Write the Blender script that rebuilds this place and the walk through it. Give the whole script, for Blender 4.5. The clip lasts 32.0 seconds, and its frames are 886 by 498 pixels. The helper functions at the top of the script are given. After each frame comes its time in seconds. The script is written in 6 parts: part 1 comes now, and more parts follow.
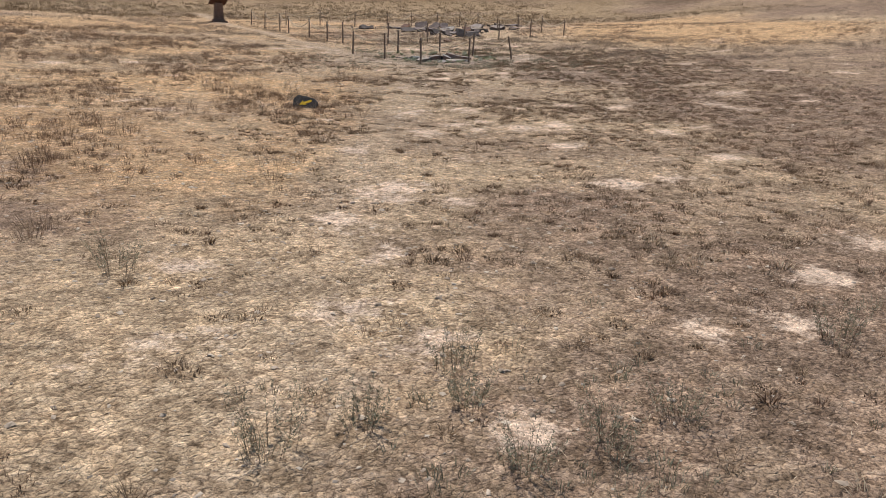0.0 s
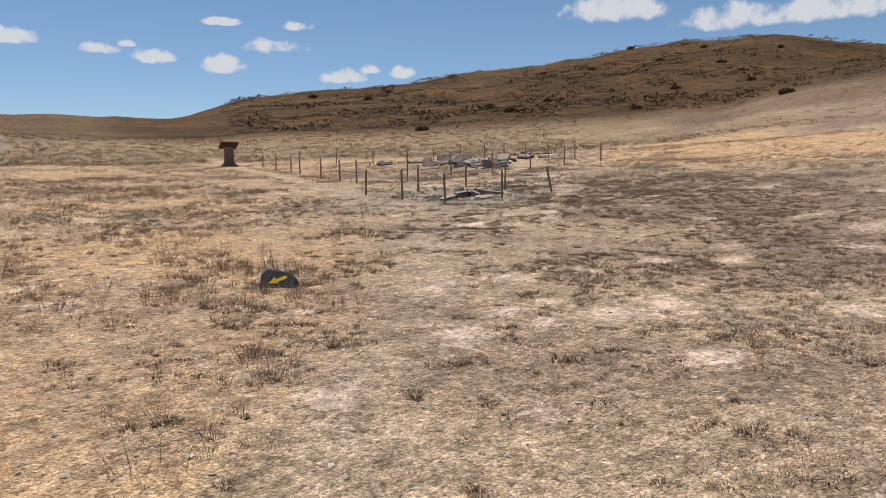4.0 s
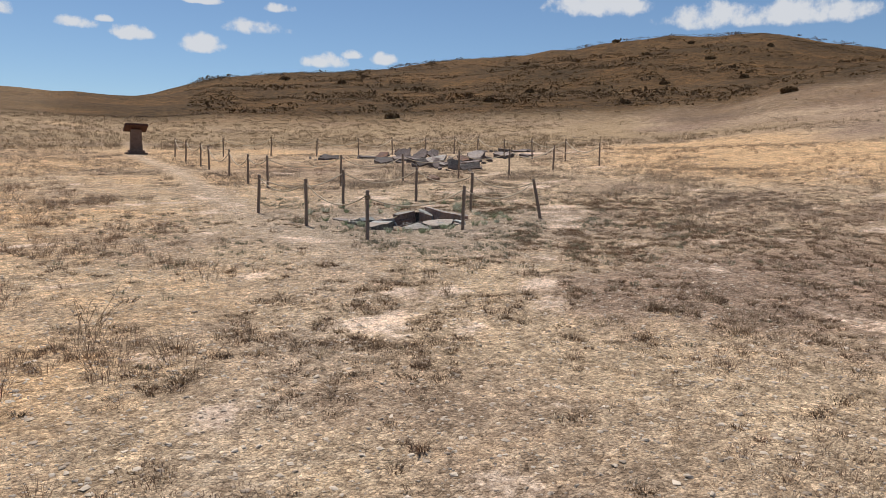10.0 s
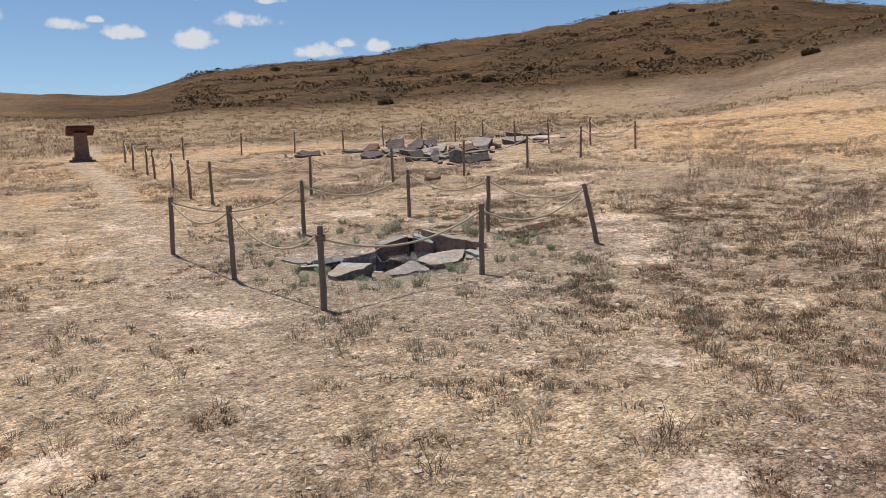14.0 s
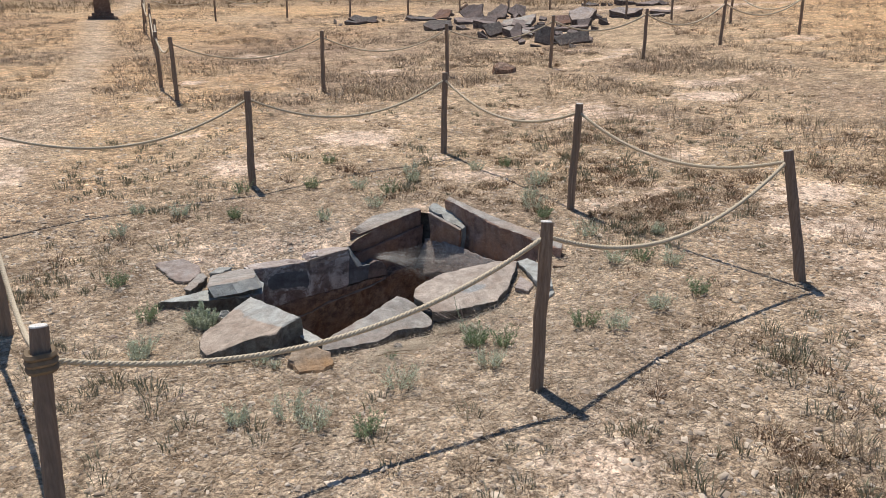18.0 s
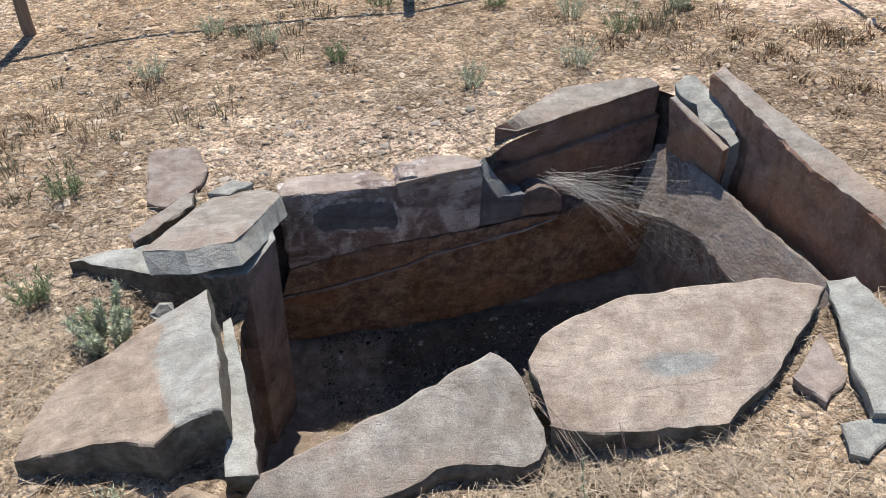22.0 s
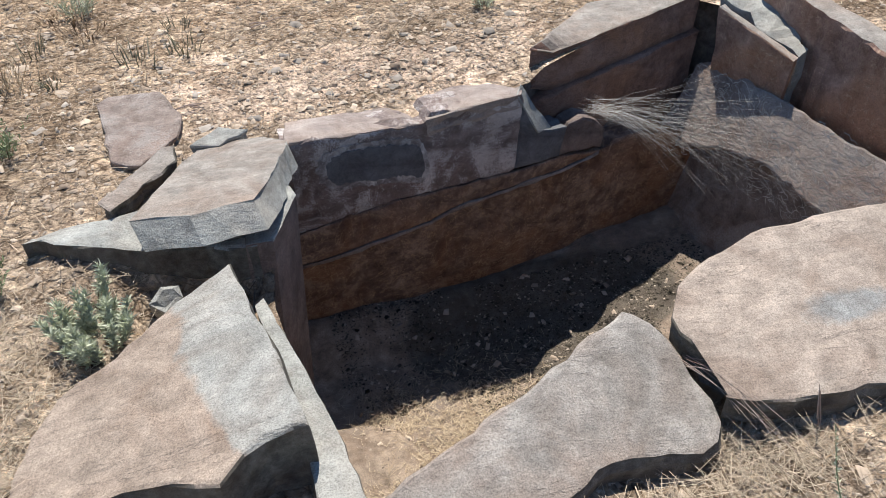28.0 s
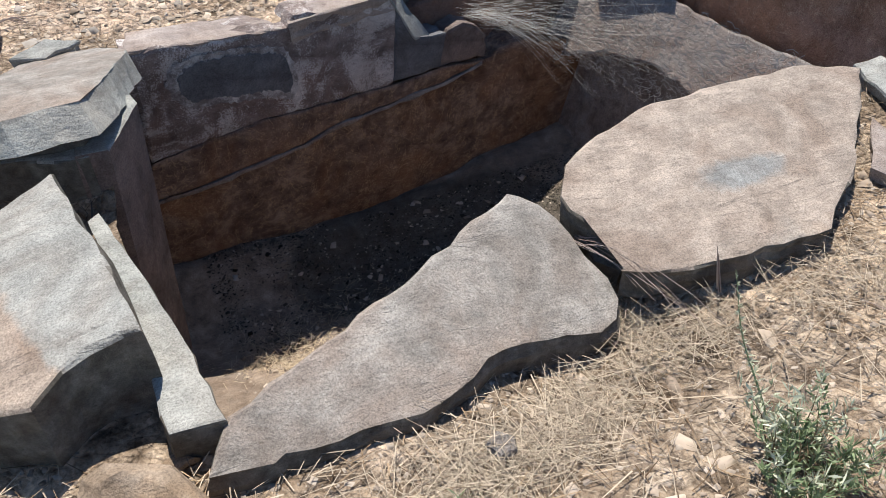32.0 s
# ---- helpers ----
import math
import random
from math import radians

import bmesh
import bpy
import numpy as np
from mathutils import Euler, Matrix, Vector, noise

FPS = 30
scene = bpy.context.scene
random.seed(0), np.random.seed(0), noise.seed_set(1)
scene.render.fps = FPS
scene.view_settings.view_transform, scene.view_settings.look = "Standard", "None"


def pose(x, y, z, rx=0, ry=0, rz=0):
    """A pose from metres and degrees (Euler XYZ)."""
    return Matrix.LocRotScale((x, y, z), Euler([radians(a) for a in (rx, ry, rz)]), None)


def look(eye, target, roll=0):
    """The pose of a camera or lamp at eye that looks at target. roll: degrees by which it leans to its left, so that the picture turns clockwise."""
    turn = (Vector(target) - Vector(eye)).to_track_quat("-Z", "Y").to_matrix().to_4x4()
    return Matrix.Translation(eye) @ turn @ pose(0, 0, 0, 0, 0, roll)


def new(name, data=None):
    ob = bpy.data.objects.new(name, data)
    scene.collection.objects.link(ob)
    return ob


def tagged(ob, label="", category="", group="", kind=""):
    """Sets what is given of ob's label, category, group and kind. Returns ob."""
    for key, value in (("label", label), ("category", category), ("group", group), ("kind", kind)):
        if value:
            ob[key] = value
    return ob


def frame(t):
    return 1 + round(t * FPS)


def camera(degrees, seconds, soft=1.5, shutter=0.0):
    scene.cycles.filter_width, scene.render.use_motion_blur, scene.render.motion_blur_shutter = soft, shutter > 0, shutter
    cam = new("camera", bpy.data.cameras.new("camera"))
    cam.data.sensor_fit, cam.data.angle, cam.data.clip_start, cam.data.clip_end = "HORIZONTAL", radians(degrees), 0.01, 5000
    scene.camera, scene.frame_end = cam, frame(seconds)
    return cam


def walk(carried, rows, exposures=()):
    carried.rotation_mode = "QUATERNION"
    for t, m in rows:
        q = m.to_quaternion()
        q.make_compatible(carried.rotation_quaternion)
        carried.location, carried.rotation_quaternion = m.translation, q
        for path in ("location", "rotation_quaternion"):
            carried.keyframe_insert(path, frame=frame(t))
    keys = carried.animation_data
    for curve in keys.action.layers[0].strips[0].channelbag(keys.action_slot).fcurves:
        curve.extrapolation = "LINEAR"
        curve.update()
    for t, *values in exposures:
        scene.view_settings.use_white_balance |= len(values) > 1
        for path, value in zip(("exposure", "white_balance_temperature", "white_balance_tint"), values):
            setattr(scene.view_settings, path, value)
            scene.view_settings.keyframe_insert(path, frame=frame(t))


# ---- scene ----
cam = camera(61.86, 32.0, 0.8)


def view(x, y, z, yaw, pitch, roll):
    return Matrix.Translation((x, y, z)) @ pose(0, 0, 0, 0, 0, yaw) @ pose(0, 0, 0, 90 + pitch, 0, 0) @ pose(0, 0, 0, 0, 0, roll)


# seconds, eye x y z, yaw, pitch, roll
PATH = [
    (0.0, -13.772, -18.507, 0.400, -38.86, -14.97, 2.15),
    (0.5, -13.451, -18.114, 0.477, -34.64, -12.22, 1.27),
    (1.0, -13.147, -17.763, 0.504, -33.68, -10.49, -0.90),
    (1.5, -12.859, -17.348, 0.534, -32.45, -10.96, -1.80),
    (2.0, -12.493, -16.945, 0.598, -32.13, -11.85, 0.60),
    (2.5, -12.192, -16.512, 0.599, -33.82, -9.02, -0.19),
    (3.0, -11.864, -16.012, 0.537, -35.42, -6.79, -0.79),
    (3.5, -11.556, -15.516, 0.555, -36.19, -5.33, -1.21),
    (5.5, -9.778, -13.351, 0.636, -36.32, -5.45, 0.70),
    (6.0, -9.354, -12.843, 0.728, -33.01, -6.61, 1.32),
    (6.5, -8.980, -12.355, 0.790, -31.45, -6.90, 1.09),
    (7.0, -8.606, -11.951, 0.805, -30.46, -7.97, -0.19),
    (7.5, -8.224, -11.568, 0.877, -30.36, -8.60, -0.16),
    (8.0, -7.834, -11.171, 0.918, -33.96, -7.74, -0.57),
    (8.5, -7.403, -10.754, 0.957, -35.02, -6.71, -0.93),
    (9.0, -6.991, -10.398, 1.016, -36.28, -5.92, -1.27),
    (9.5, -6.563, -10.016, 1.025, -38.40, -5.43, -0.55),
    (10.0, -6.103, -9.598, 1.086, -38.32, -6.08, 1.10),
    (10.5, -5.719, -9.158, 1.135, -36.84, -6.38, 1.19),
    (11.0, -5.297, -8.745, 1.175, -34.93, -5.74, 0.93),
    (11.5, -4.925, -8.287, 1.228, -33.20, -5.58, -0.13),
    (12.0, -4.601, -7.763, 1.274, -34.09, -4.99, -0.76),
    (12.5, -4.231, -7.246, 1.297, -34.85, -4.67, -1.63),
    (13.0, -3.967, -6.735, 1.349, -35.32, -4.93, -1.77),
    (13.5, -3.601, -6.269, 1.337, -37.03, -5.72, -2.12),
    (14.0, -3.179, -5.837, 1.362, -38.01, -7.29, -1.86),
    (14.5, -2.776, -5.360, 1.436, -38.26, -8.18, -1.90),
    (16.5, -1.089, -3.601, 1.597, -36.10, -11.93, -1.14),
    (17.0, -0.739, -3.139, 1.620, -34.92, -12.53, -1.09),
    (17.5, -0.362, -2.696, 1.628, -33.55, -13.63, -0.55),
    (18.0, 0.040, -2.294, 1.651, -30.94, -17.49, 0.31),
    (18.5, 0.385, -1.950, 1.649, -28.58, -19.92, -0.97),
    (19.0, 0.707, -1.606, 1.613, -25.48, -21.39, -0.15),
    (19.5, 0.984, -1.327, 1.611, -23.30, -22.99, 0.61),
    (20.0, 1.205, -1.091, 1.602, -21.62, -24.65, -1.26),
    (20.5, 1.396, -0.868, 1.576, -18.20, -27.82, -0.87),
    (21.0, 1.621, -0.635, 1.519, -10.15, -32.08, 0.63),
    (21.5, 1.682, -0.425, 1.477, -5.72, -34.32, -1.05),
    (22.0, 1.627, -0.128, 1.425, -4.32, -35.71, -2.53),
    (22.5, 1.625, 0.069, 1.320, -1.16, -38.36, -3.79),
    (23.0, 1.651, 0.164, 1.228, -2.05, -40.80, -2.77),
    (23.5, 1.569, 0.145, 1.201, -7.37, -41.62, 0.89),
    (24.0, 1.393, 0.168, 1.147, -9.53, -42.74, 2.20),
    (24.5, 1.318, 0.182, 1.124, -10.98, -43.16, 2.04),
    (25.0, 1.315, 0.197, 1.125, -12.88, -42.20, 1.71),
    (25.5, 1.319, 0.204, 1.125, -13.54, -40.68, 0.87),
    (26.0, 1.295, 0.200, 1.128, -13.31, -39.42, -0.15),
    (26.5, 1.271, 0.187, 1.142, -12.51, -38.07, -1.02),
    (28.5, 1.207, 0.295, 1.137, -15.60, -39.01, -1.36),
    (29.0, 1.151, 0.314, 1.044, -20.68, -41.48, 0.85),
    (29.5, 1.145, 0.323, 1.029, -21.77, -42.27, 1.39),
    (30.0, 1.152, 0.285, 1.033, -21.27, -41.92, 1.00),
    (30.5, 1.229, 0.253, 0.968, -21.47, -41.16, 1.18),
    (31.0, 1.292, 0.258, 0.950, -22.05, -41.02, 1.04),
    (31.5, 1.321, 0.259, 0.929, -22.75, -40.90, 0.99),
    (32.0, 1.315, 0.265, 0.912, -22.72, -40.37, 0.27),
]
walk(cam, [(r[0], view(*r[1:])) for r in PATH], [(0.0, -0.28), (2.0, -0.22), (8.0, -0.14), (14.0, -0.12), (17.5, -0.04), (21.0, 0.08), (24.0, 0.28), (32.0, 0.27)])

# ---- light: high sun from the far side of the grave, clear sky with small clouds ----
SUN_AZ, SUN_EL = radians(7.0), radians(65.0)
to_sun = Vector((math.sin(SUN_AZ) * math.cos(SUN_EL), math.cos(SUN_AZ) * math.cos(SUN_EL), math.sin(SUN_EL)))
sun = new("sun", bpy.data.lights.new("sun", "SUN"))
sun.data.energy, sun.data.angle, sun.data.color = 5.0, radians(0.53), (1.0, 0.94, 0.86)
sun.matrix_world = look(to_sun * 100, (0, 0, 0))

world = bpy.data.worlds.new("sky")
scene.world = world
world.use_nodes = True
wn, wl = world.node_tree.nodes, world.node_tree.links
sky = wn.new("ShaderNodeTexSky")
sky.sky_type, sky.sun_disc, sky.sun_elevation, sky.sun_rotation = "NISHITA", False, SUN_EL, SUN_AZ
sky.altitude, sky.air_density, sky.dust_density, sky.ozone_density = 1800, 1.0, 0.3, 2.6
bg = wn["Background"]
bg.inputs["Strength"].default_value = 0.098


def wmath(op, a, b=None, clamp=False):
    n = wn.new("ShaderNodeMath")
    n.operation, n.use_clamp = op, clamp
    for k, v in enumerate((a, b)):
        if v is None:
            continue
        if isinstance(v, (int, float)):
            n.inputs[k].default_value = v
        else:
            wl.new(v, n.inputs[k])
    return n.outputs[0]


# clouds: azimuth, elevation, half width, half height in degrees
CLOUDS = [(6.4, 9.8, 2.3, 0.75), (12.4, 9.4, 1.5, 0.6), (13.8, 9.8, 0.8, 0.35), (15.8, 9.0, 1.6, 0.7), (20.3, 8.6, 1.8, 0.95),
          (20.5, 11.6, 1.6, 0.4), (25.8, 11.4, 1.3, 0.5), (24.0, 9.95, 2.5, 0.8), (29.3, 7.8, 1.7, 0.75), (31.2, 8.4, 1.0, 0.5),
          (33.4, 8.15, 1.15, 0.65), (50.0, 12.0, 4.2, 1.3), (57.5, 10.9, 3.8, 1.2), (64.0, 10.9, 4.6, 1.2), (5.0, 7.6, 1.2, 0.5), (1.4, 9.1, 1.1, 0.4),
          (38.5, 13.6, 1.3, 0.35)]
tc = wn.new("ShaderNodeTexCoord")
sep = wn.new("ShaderNodeSeparateXYZ")
wl.new(tc.outputs["Generated"], sep.inputs[0])
az = wmath("MULTIPLY", wmath("ARCTAN2", sep.outputs[0], sep.outputs[1]), 57.2958)
el = wmath("MULTIPLY", wmath("ARCSINE", sep.outputs[2]), 57.2958)
wob = wn.new("ShaderNodeTexNoise")
wob.inputs["Scale"].default_value, wob.inputs["Detail"].default_value, wob.inputs["Roughness"].default_value = 34.0, 9.0, 0.6
wl.new(tc.outputs["Generated"], wob.inputs["Vector"])
puff = wmath("MULTIPLY", wmath("SUBTRACT", wob.outputs["Fac"], 0.5), 3.6)
cover = None
for ca, ce, cw, ch in CLOUDS:
    dx = wmath("POWER", wmath("ABSOLUTE", wmath("DIVIDE", wmath("SUBTRACT", az, ca), cw)), 2)
    below = wmath("SUBTRACT", el, ce)
    # flat undersides: the lower half falls off faster
    dy = wmath("POWER", wmath("ABSOLUTE", wmath("DIVIDE", wmath("MAXIMUM", below, wmath("MULTIPLY", below, -1.7)), ch)), 2)
    one = wmath("SUBTRACT", 1.0, wmath("ADD", dx, dy))
    cover = one if cover is None else wmath("MAXIMUM", cover, one)
cover = wmath("MULTIPLY", wmath("ADD", cover, puff), 1.1, clamp=True)
smooth = wn.new("ShaderNodeMapRange")
smooth.interpolation_type = "SMOOTHSTEP"
wl.new(cover, smooth.inputs[0])
mix = wn.new("ShaderNodeMix")
mix.data_type = "RGBA"
wl.new(wmath("MULTIPLY", smooth.outputs[0], 0.93), mix.inputs["Factor"])
tint = wn.new("ShaderNodeMix")
tint.data_type, tint.blend_type = "RGBA", "MULTIPLY"
tint.inputs["Factor"].default_value, tint.inputs["B"].default_value = 1.0, (0.95, 1.01, 1.04, 1)
wl.new(sky.outputs[0], tint.inputs["A"])
wl.new(tint.outputs["Result"], mix.inputs["A"])
mix.inputs["B"].default_value = (7.6, 7.8, 8.2, 1)
wl.new(mix.outputs["Result"], bg.inputs["Color"])

# ---- materials ----


def material(name, rough=0.9, metal=0.0, spec=0.2):
    m = bpy.data.materials.new(name)
    m.use_nodes = True
    b = m.node_tree.nodes["Principled BSDF"]
    b.inputs["Roughness"].default_value, b.inputs["Metallic"].default_value, b.inputs["Specular IOR Level"].default_value = rough, metal, spec
    return m, m.node_tree.nodes, m.node_tree.links, b


def noise_node(n, l, scale, detail=6.0, rough=0.6, vec=None, dist=0.0):
    t = n.new("ShaderNodeTexNoise")
    t.inputs["Scale"].default_value, t.inputs["Detail"].default_value = scale, detail
    t.inputs["Roughness"].default_value, t.inputs["Distortion"].default_value = rough, dist
    if vec is not None:
        l.new(vec, t.inputs["Vector"])
    return t.outputs["Fac"]


def ramp(n, l, fac, stops):
    r = n.new("ShaderNodeValToRGB")
    while len(r.color_ramp.elements) < len(stops):
        r.color_ramp.elements.new(0.5)
    for e, (p, c) in zip(r.color_ramp.elements, stops):
        e.position, e.color = p, (*c, 1) if len(c) == 3 else c
    l.new(fac, r.inputs["Fac"])
    return r.outputs["Color"]


def blend(n, l, fac, a, b, kind="MIX"):
    m = n.new("ShaderNodeMix")
    m.data_type, m.blend_type = "RGBA", kind
    for v, k in ((fac, "Factor"), (a, "A"), (b, "B")):
        if isinstance(v, (int, float)):
            m.inputs[k].default_value = v
        elif isinstance(v, tuple):
            m.inputs[k].default_value = (*v, 1)
        else:
            l.new(v, m.inputs[k])
    return m.outputs["Result"]


def nmath(n, l, op, a, b=None, clamp=False):
    m = n.new("ShaderNodeMath")
    m.operation, m.use_clamp = op, clamp
    for k, v in enumerate((a, b)):
        if v is None:
            continue
        if isinstance(v, (int, float)):
            m.inputs[k].default_value = v
        else:
            l.new(v, m.inputs[k])
    return m.outputs[0]


def bump(n, l, b, height, strength, dist):
    k = n.new("ShaderNodeBump")
    k.inputs["Strength"].default_value, k.inputs["Distance"].default_value = strength, dist
    l.new(height, k.inputs["Height"])
    l.new(k.outputs[0], b.inputs["Normal"])


def place_vec(n):
    return n.new("ShaderNodeNewGeometry").outputs["Position"]


def grey(v, tint=(1, 1, 1)):
    return tuple(v * c for c in tint)


def mat_ground():
    """Soil kinds follow the masks laid on the ground sheet (straw, pale, turf, steppe, worn, dusty, scrub), broken up by noise."""
    m, n, l, b = material("dry_soil", 0.95, 0, 0.1)
    p = place_vec(n)
    big, mid, fine, grit = (noise_node(n, l, s, d, r, p) for s, d, r in ((0.35, 5, 0.6), (1.6, 6, 0.65), (9.0, 9, 0.74), (55.0, 7, 0.72)))

    def mask(name, lo, hi, wob=0.8, wob2=0.5):
        at = n.new("ShaderNodeAttribute")
        at.attribute_name = name
        v = nmath(n, l, "ADD", at.outputs["Fac"], nmath(n, l, "ADD", nmath(n, l, "MULTIPLY", nmath(n, l, "SUBTRACT", mid, 0.5), wob), nmath(n, l, "MULTIPLY", nmath(n, l, "SUBTRACT", fine, 0.5), wob2)))
        r = n.new("ShaderNodeMapRange")
        r.inputs[1].default_value, r.inputs[2].default_value = lo, hi
        l.new(v, r.inputs[0])
        return r.outputs[0]

    clod = noise_node(n, l, 16.0, 8, 0.68, p)

    def chips(scale):
        """Small angular clods and stones: one tone each, dark joints between them."""
        warp = n.new("ShaderNodeMix")
        warp.data_type, warp.blend_type = "RGBA", "ADD"
        t = n.new("ShaderNodeTexNoise")
        t.inputs["Scale"].default_value = scale * 0.8
        l.new(p, t.inputs["Vector"])
        warp.inputs["Factor"].default_value = 0.9 / scale
        l.new(p, warp.inputs["A"])
        l.new(t.outputs["Color"], warp.inputs["B"])
        tone, gap = n.new("ShaderNodeTexVoronoi"), n.new("ShaderNodeTexVoronoi")
        gap.feature = "DISTANCE_TO_EDGE"
        for v in (tone, gap):
            v.inputs["Scale"].default_value = scale
            l.new(warp.outputs["Result"], v.inputs["Vector"])
        sepc = n.new("ShaderNodeSeparateColor")
        l.new(tone.outputs["Color"], sepc.inputs[0])
        return sepc.outputs[0], gap.outputs["Distance"]

    tone_a, gap_a = chips(24.0)
    tone_b, gap_b = chips(62.0)
    base = ramp(n, l, fine, [(0.35, (0.36, 0.262, 0.175)), (0.50, (0.565, 0.424, 0.285)), (0.66, (0.74, 0.575, 0.405))])
    straw = ramp(n, l, fine, [(0.35, (0.46, 0.285, 0.15)), (0.50, (0.665, 0.445, 0.255)), (0.66, (0.81, 0.59, 0.375))])
    pale = ramp(n, l, fine, [(0.33, (0.60, 0.44, 0.335)), (0.5, (0.74, 0.57, 0.445)), (0.7, (0.82, 0.67, 0.545))])
    turf = ramp(n, l, fine, [(0.36, (0.19, 0.130, 0.092)), (0.5, (0.345, 0.246, 0.180)), (0.68, (0.54, 0.402, 0.300))])
    dusty = ramp(n, l, fine, [(0.36, (0.25, 0.195, 0.148)), (0.5, (0.435, 0.352, 0.273)), (0.66, (0.66, 0.55, 0.44))])
    steppe = ramp(n, l, fine, [(0.34, (0.25, 0.176, 0.104)), (0.5, (0.40, 0.290, 0.178)), (0.68, (0.55, 0.412, 0.265))])
    scrub = ramp(n, l, mid, [(0.30, (0.058, 0.033, 0.015)), (0.5, (0.106, 0.062, 0.027)), (0.70, (0.172, 0.105, 0.049))])
    worn = ramp(n, l, fine, [(0.33, (0.44, 0.33, 0.235)), (0.52, (0.61, 0.475, 0.35)), (0.72, (0.74, 0.60, 0.465))])
    c = blend(n, l, ramp(n, l, big, [(0.44, (0, 0, 0)), (0.62, (0.6, 0.6, 0.6))]), base, turf)
    c = blend(n, l, mask("straw", 0.30, 0.75, 1.3, 1.2), c, straw)
    c = blend(n, l, mask("turf", 0.30, 0.80, 1.2, 1.2), c, turf)
    c = blend(n, l, mask("steppe", 0.25, 0.85, 1.0, 1.0), c, steppe)
    c = blend(n, l, mask("worn", 0.35, 1.0, 1.0, 0.8), c, worn)
    c = blend(n, l, nmath(n, l, "MULTIPLY", mask("dusty", 0.2, 0.8, 0.5, 0.5), 0.85), c, dusty)
    bare = mask("pale", 0.50, 0.85, 1.7, 1.5)
    c = blend(n, l, bare, c, pale)
    c = blend(n, l, 0.7, c, ramp(n, l, noise_node(n, l, 2.6, 6, 0.7, p, 0.3), [(0.38, (0.62, 0.60, 0.58)), (0.49, (0.97, 0.97, 0.97)), (0.61, (1.32, 1.28, 1.23))]), "MULTIPLY")
    hill = ramp(n, l, noise_node(n, l, 0.055, 5, 0.65, p), [(0.36, (0.66, 0.70, 0.72)), (0.5, (1, 1, 1)), (0.64, (1.40, 1.33, 1.22))])
    scrub = blend(n, l, 1.0, scrub, hill, "MULTIPLY")
    scrub = blend(n, l, 0.8, scrub, ramp(n, l, noise_node(n, l, 0.7, 6, 0.75, p), [(0.40, (0.42, 0.43, 0.44)), (0.5, (1, 1, 1)), (0.62, (1.45, 1.38, 1.27))]), "MULTIPLY")
    c = blend(n, l, mask("scrub", 0.3, 0.8), c, scrub)
    # broken crust: tone by clod, darker joints; smoother where the soil lies bare
    crust = nmath(n, l, "MULTIPLY", nmath(n, l, "SUBTRACT", 1.0, nmath(n, l, "MULTIPLY", bare, 0.5)), 0.8)
    c = blend(n, l, crust, c, ramp(n, l, tone_a, [(0.0, (0.62, 0.60, 0.58)), (0.30, (0.94, 0.93, 0.92)), (0.8, (1.06, 1.06, 1.05)), (1.0, (1.38, 1.37, 1.35))]), "MULTIPLY")
    c = blend(n, l, crust, c, ramp(n, l, tone_b, [(0.0, (0.72, 0.70, 0.69)), (0.5, (1, 1, 1)), (1.0, (1.28, 1.27, 1.25))]), "MULTIPLY")
    c = blend(n, l, crust, c, ramp(n, l, gap_a, [(0.0, (0.66, 0.64, 0.62)), (0.07, (1.02, 1.02, 1.02))]), "MULTIPLY")
    c = blend(n, l, 0.8, c, ramp(n, l, clod, [(0.38, (0.45, 0.42, 0.40)), (0.46, (1.0, 1.0, 1.0)), (0.66, (1.16, 1.16, 1.15))]), "MULTIPLY")
    c = blend(n, l, 0.6, c, ramp(n, l, grit, [(0.40, (0.35, 0.34, 0.33)), (0.48, (0.98, 0.98, 0.98)), (0.60, (1.35, 1.34, 1.32))]), "MULTIPLY")
    l.new(c, b.inputs["Base Color"])
    lift = nmath(n, l, "ADD", nmath(n, l, "MULTIPLY", nmath(n, l, "MINIMUM", gap_a, 0.25), 2.2), nmath(n, l, "MULTIPLY", nmath(n, l, "MINIMUM", gap_b, 0.25), 0.8))
    lift = nmath(n, l, "MULTIPLY", lift, crust)
    bump(n, l, b, nmath(n, l, "ADD", lift, nmath(n, l, "ADD", nmath(n, l, "ADD", fine, clod), nmath(n, l, "MULTIPLY", grit, 0.25))), 1.0, 0.022)
    return m


